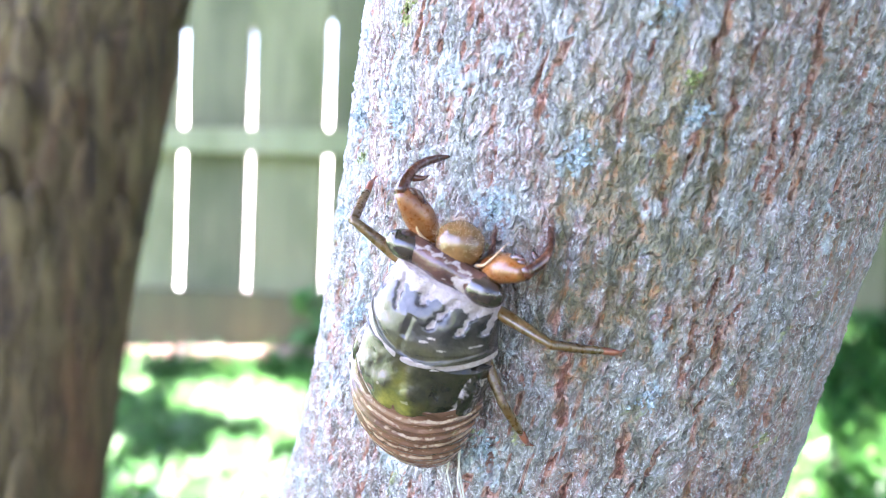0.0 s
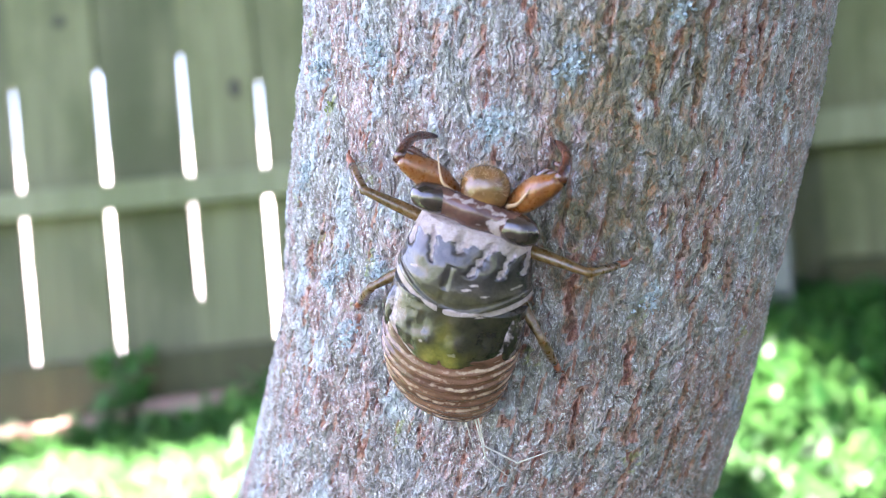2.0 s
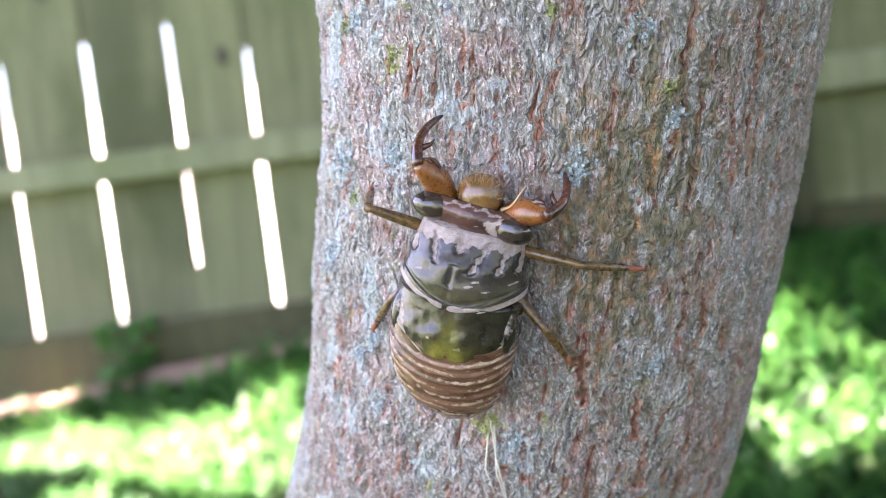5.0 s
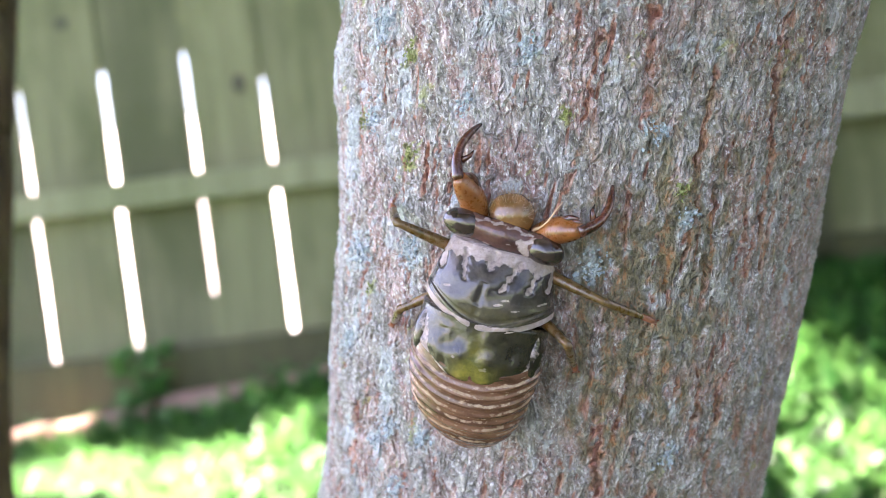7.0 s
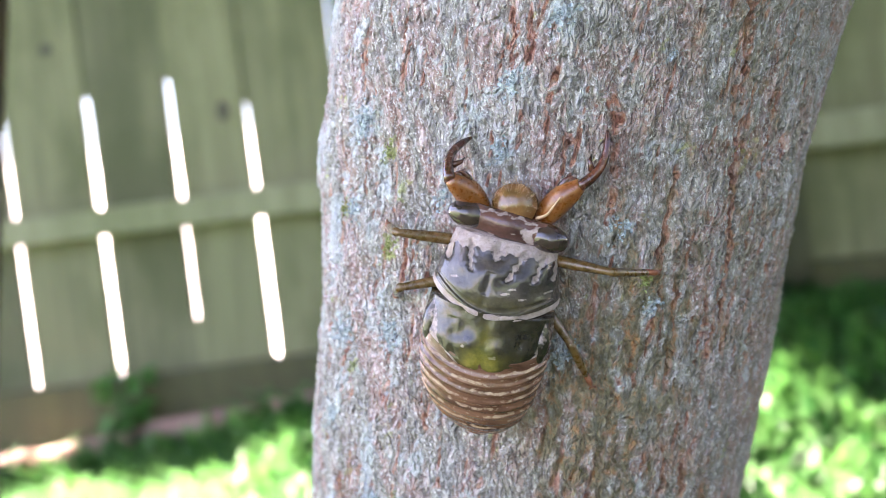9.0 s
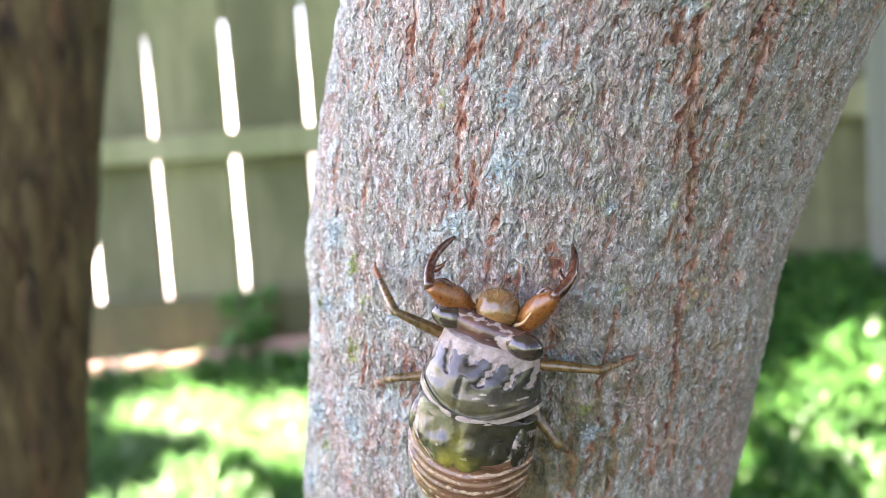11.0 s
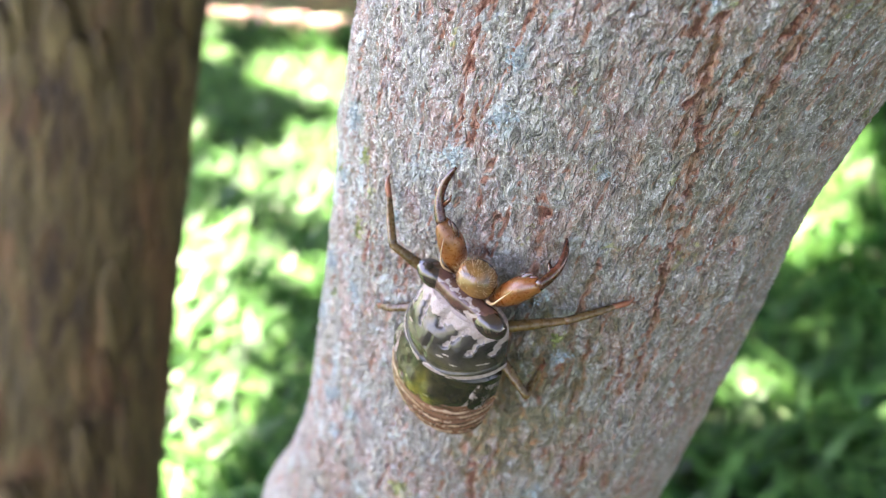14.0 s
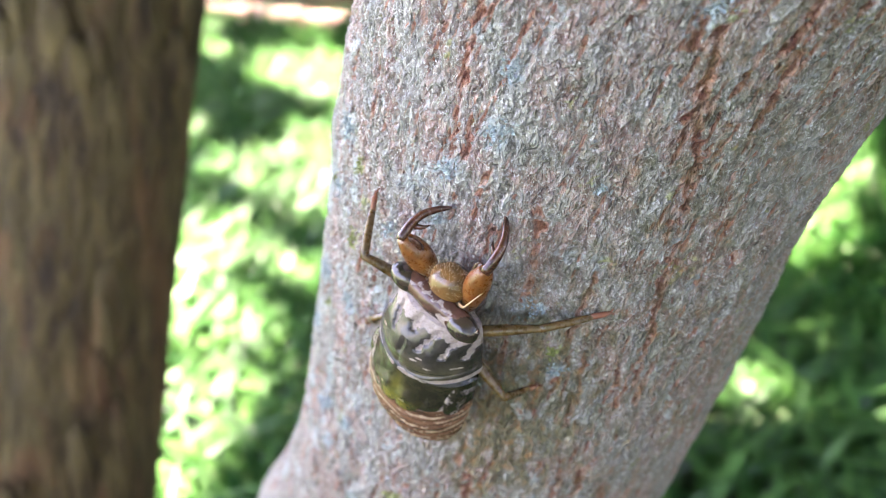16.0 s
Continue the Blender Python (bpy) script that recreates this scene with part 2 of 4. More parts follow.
KNOT = wood_material("dark_knot", (0.018, 0.016, 0.010), (0.04, 0.034, 0.02), (0.02, 0.018, 0.01), 0.4)
EDGING = wood_material("brick_edging", (0.26, 0.145, 0.115), (0.40, 0.25, 0.20), (0.30, 0.235, 0.19), 0.4)
GRASS = leaf_material("grass", (0.005, 0.070, 0.014), (0.10, 0.28, 0.065), trans=0.42)
WEED = leaf_material("weed_leaf", (0.018, 0.11, 0.018), (0.05, 0.22, 0.035))
LEAF = leaf_material("tree_leaf", (0.03, 0.08, 0.015), (0.07, 0.15, 0.03), trans=0.25)
SOIL = ground_material()


# ---- mesh helpers ----
def link_mesh(name, verts, faces, material, smooth=True, attrs=None):
    me = bpy.data.meshes.new(name)
    me.from_pydata(verts, [], faces)
    me.materials.append(material)
    for key, values in (attrs or {}).items():
        a = me.attributes.new(key, "FLOAT", "POINT")
        a.data.foreach_set("value", np.asarray(values, dtype=np.float32))
    me.polygons.foreach_set("use_smooth", [smooth] * len(me.polygons))
    me.update()
    return new(name, me)


def part(name, bm, material, parent, label="", smooth=True):
    """Links a bmesh as one mesh object under a thing or a part."""
    me = bpy.data.meshes.new(name)
    bm.to_mesh(me)
    bm.free()
    me.materials.append(material)
    me.polygons.foreach_set("use_smooth", [smooth] * len(me.polygons))
    ob = new(name, me)
    ob.parent = parent
    if label:
        tagged(ob, label)
    return ob


def under(ob, parent, label=""):
    ob.parent = parent
    if label:
        tagged(ob, label)
    return ob


def thing(name, m, label, category, group="", kind=""):
    ob = new(name)
    ob.matrix_basis = m
    ob.empty_display_size = 0.01
    return tagged(ob, label, category, group, kind)


def grid_faces(nr, nc, wrap=False):
    r = np.arange(nr - 1)[:, None]
    c = np.arange(nc if wrap else nc - 1)[None]
    d = (c + 1) % nc
    return np.stack([r * nc + c, r * nc + d, (r + 1) * nc + d, (r + 1) * nc + c], -1).reshape(-1, 4).tolist()


def lattice(ix, iy, seed):
    h = (ix.astype(np.int64) * 374761393 + iy.astype(np.int64) * 668265263 + seed * 974634777) & 0xFFFFFFFF
    h = ((h ^ (h >> 13)) * 1274126177) & 0xFFFFFFFF
    return ((h ^ (h >> 16)) & 0xFFFF) / 65535.0 * 2 * np.pi


def grad_noise(x, y, seed=0):
    """Gradient noise in the plane, about -0.7 to 0.7."""
    x0, y0 = np.floor(x), np.floor(y)
    fx, fy = x - x0, y - y0
    u, v = fx**3 * (fx * (fx * 6 - 15) + 10), fy**3 * (fy * (fy * 6 - 15) + 10)

    def corner(dx, dy):
        a = lattice(x0 + dx, y0 + dy, seed)
        return np.cos(a) * (fx - dx) + np.sin(a) * (fy - dy)

    low = corner(0, 0) * (1 - u) + corner(1, 0) * u
    high = corner(0, 1) * (1 - u) + corner(1, 1) * u
    return low * (1 - v) + high * v


def layered(x, y, seed, octaves=3):
    return sum(grad_noise(x * 2**k, y * 2**k, seed + k) * 0.5**k for k in range(octaves))


def step(lo, hi, v):
    k = np.clip((v - lo) / (hi - lo), 0, 1)
    return k * k * (3 - 2 * k)


MM = 0.001


def tube(bm, pts, radii, sides=10, flat=1.0):
    """A tapering limb along points, in mm, added to bm; flat squeezes it across."""
    pts = [Vector(p) for p in pts]
    rings = []
    for i, p in enumerate(pts):
        d = (pts[min(i + 1, len(pts) - 1)] - pts[max(i - 1, 0)]).normalized()
        up = Vector((0, 0, 1)) if abs(d.z) < 0.9 else Vector((1, 0, 0))
        s_ = d.cross(up).normalized()
        u = s_.cross(d)
        rings.append([bm.verts.new((p + (s_ * math.cos(a) * flat + u * math.sin(a)) * radii[i]) * MM) for a in (2 * math.pi * j / sides for j in range(sides))])
    for a, b in zip(rings, rings[1:]):
        for j in range(sides):
            bm.faces.new((a[j], a[(j + 1) % sides], b[(j + 1) % sides], b[j]))
    bm.faces.new(rings[0][::-1])
    bm.faces.new(rings[-1])


# ---- the two stems of the tree ----
GZ = 33.0   # height of the bark's zero line over the lawn, in cm


def stem_axis(z):
    """Axis and radius of the stem on which the nymph climbs, in cm."""
    c = np.clip(z, -9.5, 11.0)
    u, over = c / 5, (z - c) / 5
    x = 1.384 * u - 0.014 * u**2 + 0.194 * u**3 + over * (1.384 - 0.028 * u + 0.582 * u**2) * np.where(z > 0, 0.9, 0.5)
    y = -1.04 * u + 0.227 * u**2 + over * np.where(z > 0, -0.1, -0.9)
    r = 4.2 + 0.051 * u + 0.173 * u**2 + np.where(z < -9.5, -0.12 * over, 0)
    return x, y, r


# patches of lichen and moss on the stem: turn in degrees, height in cm, size in mm
LICHENS = [(-86, -1.2, 4.2), (-73.5, -0.6, 4.0), (-56, 0, 2.6), (-112.7, -0.05, 4.0), (-50.9, -3.7, 3.2), (-116, -2.9, 3.2), (-125, 3.3, 4.5),
           (-64.4, 1.2, 3.2), (-90, 2.5, 2.6), (-131, 0, 4.5), (-89.4, 3.42, 3.0), (-81.6, 4.2, 3.0), (-120, -3.1, 3.4), (-112, -3.9, 3.0),
           (-106, -3.0, 3.2), (-83, 5.1, 2.6), (-57, 6.2, 2.6), (-128, 2.0, 4.0), (-78, -4.6, 3.4), (-60, 3.5, 1.6), (-135, -1.5, 4.0), (-102, 1.9, 2.2)]
MOSSES = [(-116, 2.75, 2.6), (-114.6, 1.3, 3.0), (-132.5, 1.98, 2.0), (-81.6, 1.6, 1.6), (-104, 7.0, 2.2), (-126, -0.6, 1.8), (-84, -4.3, 3.2), (-58, 0.4, 2.2)]
LONG_FISSURES = [(-49.2, 4.67, -54.1, 5.88, 1.5), (-44.4, 3.77, -49.5, 4.72, 1.3), (-39.4, 1.78, -44.7, 3.81, 1.1), (-36.7, 0.69, -40.7, 1.90, 1.1), (-35.5, -0.49, -37.3, 0.82, 1.1), (-38.2, 4.59, -38.8, 5.69, 1.6), (-56.8, -1.21, -60.5, -0.20, 1.2), (-48.9, -1.14, -49.7, -0.45, 1.3), (-45.0, -3.51, -46.6, -2.36, 0.9),
                 (-40.6, -3.92, -38.8, -2.36, 0.9), (-65.2, -4.16, -67.7, -3.37, 1.9), (-52.0, -4.85, -53.4, -4.27, 1.4), (-36.3, -6.49, -35.2, -5.67, 1.2), (-21.2, -6.61, -25.7, -5.14, 1.3), (-74.4, -5.29, -76.6, -4.46, 1.6), (-61.1, -1.62, -60.3, -1.07, 1.1), (-48.4, -5.82, -48.9, -5.04, 1.3), (-38.3, -0.98, -37.9, 0.06, 0.9)]
# long open fissures: turn and height at the foot, turn and height at the head, width in mm
FISSURES = [(-89.5, 3.6, -93, 5.4, 0.9), (-92.5, 5.3, -96, 8.5, 1.7), (-50.5, 4.4, -52.5, 5.6, 1.5), (-57, 5.7, -60, 7.6, 1.4), (-42, 2.6, -45, 4.3, 0.8),
            (-38, 0.4, -40.5, 2.6, 0.7), (-42, 5.6, -40, 7.6, 1.4), (-55.5, 0.4, -54.5, 1.9, 1.1), (-66, -3.9, -67, -3.0, 1.6), (-52.8, -4.6, -53.2, -4.1, 1.2),
            (-49, -1.4, -50.5, 0.4, 0.8), (-23, -5.6, -22, -4.6, 1.2), (-27, -7.0, -26, -6.0, 1.2), (-78, 1.5, -77, 2.6, 0.8), (-60, -5.8, -61, -4.9, 1.3), (-33, 6.2, -31, 9.0, 1.4)] + LONG_FISSURES


def climbing_stem(tree):
    """Fine mesh where the bark is seen near, coarse rows below and above, one skin from the lawn to the crown."""
    zs = np.concatenate([np.arange(-GZ - 1.5, -9.0, 1.0), np.arange(-9.0, 12.0, 0.036), np.arange(12.0, 130.0, 3.0)])
    th = np.radians(np.concatenate([np.arange(-172, 14, 0.46), np.arange(14, 188, 5.0)]))
    T, Z = np.meshgrid(th, zs)
    ax, ay, R = stem_axis(Z)
    S = T * 42.0          # arc length in mm
    H = Z * 10.0
    near = step(-9, -7.6, Z) * (1 - step(10.6, 12, Z))
    wx = layered(S / 5, H / 7, 11) * 2.2
    wy = layered(S / 4, H / 5, 21) * 3.0
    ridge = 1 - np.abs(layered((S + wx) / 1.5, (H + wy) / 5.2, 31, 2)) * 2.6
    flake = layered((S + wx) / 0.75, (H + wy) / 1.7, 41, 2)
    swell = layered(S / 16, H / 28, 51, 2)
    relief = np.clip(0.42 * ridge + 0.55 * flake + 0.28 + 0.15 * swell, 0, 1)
    crack = np.zeros_like(S)
    for seed, wide_mm, tall_mm, thick in ((61, 3.6, 60, 0.075), (63, 2.8, 46, 0.07), (65, 6.0, 80, 0.05)):
        seam = np.abs(grad_noise((S + 0.22 * wx) / wide_mm, (H + 0.4 * wy) / tall_mm, seed))
        gate = step(0.06, 0.26, layered((S + 0.5 * wx) / 3.2, H / 16, seed + 10, 2))
        broken = step(-0.25, 0.05, layered((S + wx) / 1.2, H / 2.0, seed + 20, 2))
        crack = np.maximum(crack, (1 - step(thick * 0.15, thick, seam)) * gate * broken)
    wob = layered(S / 1.6, H / 2.2, 91, 2) * 1.1
    for ta, za, tb, zb, w in FISSURES:
        k = np.clip((Z - za) / (zb - za), 0, 1)
        mid = np.radians(ta + (tb - ta) * k) * 42
        away = np.hypot(S - mid + 1.0 * wob, np.maximum(0, np.maximum(za - Z, Z - zb)) * 10)
        crack = np.maximum(crack, (1 - step(w * 0.12, w * 0.62, away)) * step(-0.35, -0.1, layered(S / 1.5, H / 3.0, 95, 2) + 0.22))
    lichen, moss = np.zeros_like(S), np.zeros_like(S)
    lobes = layered(S / 1.1, H / 1.1, 101, 3)
    for spots, field in ((LICHENS, lichen), (MOSSES, moss)):
        for tc, zc, size in spots:
            d = np.hypot(S - np.radians(tc) * 42, H - zc * 10) / size
            np.maximum(field, step(0.0, 0.25, 0.5 - d * 0.85 + lobes * 1.0), out=field)
    scatter = layered(S / 7, H / 9, 111, 2) + 0.5 * layered(S / 1.2, H / 1.6, 121, 2)
    left = step(np.radians(-60), np.radians(-135), T)
    lichen = np.maximum(lichen, 0.7 * step(0.50, 0.62, scatter + 0.26 * left))
    moss = np.maximum(moss, 0.8 * step(0.62, 0.72, layered(S / 6, H / 8, 131, 2) + 0.5 * lobes))
    crack *= near * (1 - 0.8 * lichen)
    D = np.degrees(T)
    # painted light: warm shadow patch beside the nymph, then the stem's shaded right side
    stain_or_shade = 2.1 * np.exp(-(((D + 64) / 13) ** 2) - ((Z + 1.2) / 2.0) ** 2) + 0.55 * step(-84, -40, D) * (1 - step(20, 60, D))
    stain_or_shade = np.clip(stain_or_shade * (0.55 + 1.5 * layered(S / 2.2, H / 4.5, 141, 3)), 0, 1) * near
    lichen, moss = lichen * 0.97 * near, moss * 0.85 * near
    knob = 1.1 * np.exp(-(((np.degrees(T) + 158) / 16) ** 2) - ((Z - 2.9) / 0.7) ** 2)
    rise = (1.05 * (relief - 0.5) - 0.65 * crack + 0.18 * lichen * (0.5 + lobes) + 0.25 * moss * (0.6 + lobes)) * near + 0.9 * swell + knob * 1.4
    rad = R + rise / 10
    x, y = ax + rad * np.cos(T), ay + rad * np.sin(T)
    verts = np.stack([x, y, Z + GZ], -1).reshape(-1, 3) / 100
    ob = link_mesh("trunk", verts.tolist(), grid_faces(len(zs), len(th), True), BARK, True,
                   {"relief": relief.ravel(), "crack": np.clip(crack, 0, 1).ravel(), "lichen": lichen.ravel(), "moss": moss.ravel(), "stain_or_shade": stain_or_shade.ravel()})
    under(ob, tree, "grey flaking bark with rust-red fissures and pale lichen")
    return th, zs, rad


def far_stem(tree):
    zs = np.concatenate([np.arange(-GZ - 1.5, 45, 0.35), np.arange(45, 130, 4.0)])
    th = np.radians(np.arange(0, 360, 2.5))
    T, Z = np.meshgrid(th, zs)
    S, H = T * 5.4, Z
    plate = 1 - np.abs(layered(S / 0.9, H / 3.4, 7, 3)) * 2.4
    rad = 5.0 + 0.16 * (plate - 0.5) + 0.25 * layered(S / 5, H / 9, 17, 2) + 0.9 * step(-24, -GZ, Z)
    Zc = np.clip(Z, -30, 25)
    x = -30.9 - 0.058 * Z + 0.00169 * Zc**2 + rad * np.cos(T)
    y = 13.29 + 0.20 * Z + 0.076 * Zc + rad * np.sin(T)
    verts = np.stack([x, y, Z + GZ], -1).reshape(-1, 3) / 100
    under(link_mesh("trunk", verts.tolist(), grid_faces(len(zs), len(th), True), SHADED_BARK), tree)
    rnd = random.Random(12)
    for n in range(70):
        a, z = radians(rnd.uniform(-125, 15)), rnd.uniform(-28, 24)
        zc = max(-30, min(25, z))
        mid = Vector((-30.9 - 0.058 * z + 0.00169 * zc**2, 13.29 + 0.20 * z + 0.076 * zc, z + GZ))
        out = Vector((math.cos(a), math.sin(a), 0))
        bm = bmesh.new()
        w, h = rnd.uniform(0.35, 0.8), rnd.uniform(1.2, 3.2)
        ring = [(0, 1), (0.7, 0.6), (1, -0.1), (0.6, -0.8), (0, -1), (-0.7, -0.7), (-1, 0.1), (-0.6, 0.75)]
        side = Vector((-out.y, out.x, 0))
        rows = []
        for lift, k in ((-0.25, 1.0), (0.14, 1.0), (0.22, 0.6)):
            rows.append([bm.verts.new((mid + out * (5.0 + lift) + (side * p[0] * w + Vector((0, 0, 1)) * p[1] * h) * k * (1 + 0.2 * rnd.uniform(-1, 1))) / 100) for p in ring])
        for lo, hi in zip(rows, rows[1:]):
            for j in range(8):
                bm.faces.new((lo[j], lo[(j + 1) % 8], hi[(j + 1) % 8], hi[j]))
        bm.faces.new(rows[-1])
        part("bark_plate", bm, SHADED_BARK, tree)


# sunlit patches of the lawn, where the crown lets the sun through: x, y, half width, half depth in cm
GAPS_BY_FENCE = [(-97, 99, 5, 5), (-90, 95, 6, 7), (-80, 91, 5, 6), (-68, 88, 5, 7), (-58, 85, 7, 9), (-49, 81, 6, 8), (-57, 98, 1.6, 3.4), (-71, 74, 0.7, 2.2), (-66, 68, 0.5, 1.6), (-61, 67, 0.7, 1.6), (-113, 95, 0.8, 3.2),
                 (-128, 115.5, 3, 0.6), (-107, 115.5, 4, 0.8), (-116, 115.5, 1.0, 0.1), (-124, 100, 3, 4), (-140, 108, 5, 4)]
GAPS_NEAR = [(-69, 60, 1.5, 3.2), (-58, 60, 2.6, 3.4), (-54, 42, 2.6, 4.6), (-58, 45, 1.0, 2.4), (-47, 33, 1.6, 2.6), (-43, 35, 0.6, 1.2), (-45, 45, 0.6, 1.2), (-39, 27, 1.6, 1.2), (-35, 22, 1.1, 0.7), (-82, 63, 0.6, 1.6),
             (-32, 18, 0.8, 0.5), (-74, 36, 3, 4)]
GAPS_ON_BANK = [(5, 94, 2.6, 6.0), (-0.5, 87, 2.8, 5.2), (5, 84, 3.4, 3.4), (5, 78, 2.0, 1.8), (10, 87, 2.6, 4.2), (10, 80, 1.4, 1.6), (-13, 90, 2.0, 4.2), (-12, 79, 1.2, 1.2), (-10, 53, 0.4, 1.2)]
# out of view, added so lit ground bounces onto the stem's lower left
GAPS_FOR_BOUNCE = [(-40, -8, 6, 7), (-26, 4, 3, 4), (-62, -6, 7, 7), (-92, -35, 12, 10), (-70, -38, 8, 6)]
GAPS = GAPS_BY_FENCE + GAPS_NEAR + GAPS_ON_BANK + GAPS_FOR_BOUNCE


def crown(tree):
    """Overlapping leaves well above the view, with gaps that let the sun fall on the lawn in patches; further unseen
    leaves are added to block light.
    """
    rnd = np.random.default_rng(5)
    verts, faces = [], []
    to_sun = np.array(TO_SUN)
    shape = np.array([(-0.5, 0, 0), (-0.22, -0.30, 0.05), (0.2, -0.26, 0.02), (0.5, 0, -0.06), (0.2, 0.26, 0.02), (-0.22, 0.30, 0.05)])
    n = 54000
    lx, ly = rnd.uniform(-1.45, 3.4, n), rnd.uniform(-0.55, 1.6, n)
    sizes = rnd.uniform(0.042, 0.075, n)
    keep = np.ones(n, bool)
    lx[-7000:], ly[-7000:] = rnd.uniform(-1.7, 0.6, 7000), rnd.uniform(1.24, 1.75, 7000)
    for gx, gy, gw, gd in GAPS:
        inside = ((lx - gx / 100) / (gw * 0.01 + sizes * 0.55)) ** 2 + ((ly - gy / 100) / (gd * 0.01 + sizes * 0.55)) ** 2 < 1
        keep &= ~inside
    for k in np.flatnonzero(keep):
        z, size = 2.4 + 0.7 * rnd.random(), sizes[k]
        place = np.array([lx[k], ly[k], 0.0]) + to_sun * z / to_sun[2]
        turn = np.array(Euler((rnd.normal(0, 0.45), rnd.normal(0, 0.45), rnd.uniform(0, 6.28))).to_matrix())
        base = len(verts)
        verts.extend((shape * size @ turn.T + place).tolist())
        faces.append(tuple(range(base, base + 6)))
    # added, unseen: a thick bough that keeps sun off the foot of the fence
    for k in range(900):
        place = np.array([rnd.uniform(-0.97, -0.55), rnd.uniform(1.14, 1.30), 0.0]) + to_sun * (2.4 + 0.7 * rnd.random()) / to_sun[2]
        turn = np.array(Euler((rnd.normal(0, 0.45), rnd.normal(0, 0.45), rnd.uniform(0, 6.28))).to_matrix())
        base = len(verts)
        verts.extend((shape * rnd.uniform(0.042, 0.075) @ turn.T + place).tolist())
        faces.append(tuple(range(base, base + 6)))
    # added, unseen: crown over the lawn beyond the stem, darkens ground and reflections there
    for k in range(28000):
        place = np.array([rnd.uniform(-0.6, 3.4), rnd.uniform(-2.9, -0.5), 0.0]) + to_sun * (2.6 + 0.9 * rnd.random()) / to_sun[2]
        turn = np.array(Euler((rnd.normal(0, 0.45), rnd.normal(0, 0.45), rnd.uniform(0, 6.28))).to_matrix())
        base = len(verts)
        verts.extend((shape * rnd.uniform(0.05, 0.09) @ turn.T + place).tolist())
        faces.append(tuple(range(base, base + 6)))
    # added, unseen: low leaves on the side away from the sun block sky light
    for k in range(15000):
        a, out, z = rnd.uniform(-1.3, 1.0), rnd.uniform(1.9, 2.7), rnd.uniform(0.35, 3.6)
        turn = np.array(Euler((rnd.normal(0, 0.6), rnd.normal(0, 0.6), rnd.uniform(0, 6.28))).to_matrix())
        base = len(verts)
        verts.extend((shape * rnd.uniform(0.06, 0.1) @ turn.T + np.array([out * math.cos(a), out * math.sin(a), z])).tolist())
        faces.append(tuple(range(base, base + 6)))
    under(tagged(link_mesh("crown", verts, faces, LEAF, False), kind="stuff"), tree, "dense green leaves with gaps, some added to block light")


tree = thing("tree", pose(0, 0, 0), "young grey-barked tree leaning slightly, nymph on its stem", "tree")
BARK_FORM = climbing_stem(tree)
crown(tree)
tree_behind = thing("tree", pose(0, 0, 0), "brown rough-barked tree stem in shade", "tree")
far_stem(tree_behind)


# ---- lawn ----
def lawn_height(x, y):
    """Metres; a low bank rises towards the fence on one side."""
    return 0.17 * step(-1.0, 0.0, x) * step(0.55, 1.2, y) + 0.17 * (step(-1.5, 0.0, x) - step(-1.0, 0.0, x)) * step(0.98, 1.16, y) - 0.012 * step(-0.6, -1.3, x)


def build_ground():
    xs = np.concatenate([[-300, -60, -15, -6], np.arange(-3, 2.51, 0.05), [6, 15, 60, 300]])
    ys = np.concatenate([[-300, -60, -15, -5], np.arange(-2, 2.01, 0.05), [5, 15, 60, 300]])
    X, Y = np.meshgrid(xs, ys)
    Zg = lawn_height(X, Y) + 0.012 * layered(X * 3, Y * 3, 3, 3) * (np.abs(X) < 5)
    ob = link_mesh("ground", np.stack([X, Y, Zg], -1).reshape(-1, 3).tolist(), grid_faces(len(ys), len(xs)), SOIL)
    tagged(ob, "mossy soil under a shaded lawn", "ground", kind="structure")


def build_grass():
    rnd = np.random.default_rng(8)
    verts, faces = [], []
    n = 60000
    x, y = rnd.uniform(-2.3, 1.3, n), rnd.uniform(-0.12, 1.22, n)
    y = np.where((x < -0.55) & (y > 1.12), y - 0.4, y)
    z = lawn_height(x, y)
    tall = rnd.uniform(0.018, 0.042, n) * (1 + 0.5 * layered(x * 4, y * 4, 77, 2))
    wide = rnd.uniform(0.002, 0.0045, n)
    lean, turn = rnd.uniform(0.6, 2.4, n), rnd.uniform(0, 6.28, n)
    for i in range(n):
        c, s_ = math.cos(turn[i]), math.sin(turn[i])
        h, w, l = tall[i], wide[i], lean[i] * tall[i]
        b = len(verts)
        verts.extend([(x[i] - s_ * w, y[i] + c * w, z[i] - 0.004), (x[i] + s_ * w, y[i] - c * w, z[i] - 0.004),
                      (x[i] + c * l * 0.4 + s_ * w, y[i] + s_ * l * 0.4 - c * w, z[i] + h * 0.6), (x[i] + c * l * 0.4 - s_ * w, y[i] + s_ * l * 0.4 + c * w, z[i] + h * 0.6),
                      (x[i] + c * l, y[i] + s_ * l, z[i] + h)])
        faces.append((b, b + 1, b + 2, b + 3))
        faces.append((b + 3, b + 2, b + 4))
    tagged(link_mesh("grass", verts, faces, GRASS, False), "lush green lawn grass dappled with sun", "grass", kind="stuff")


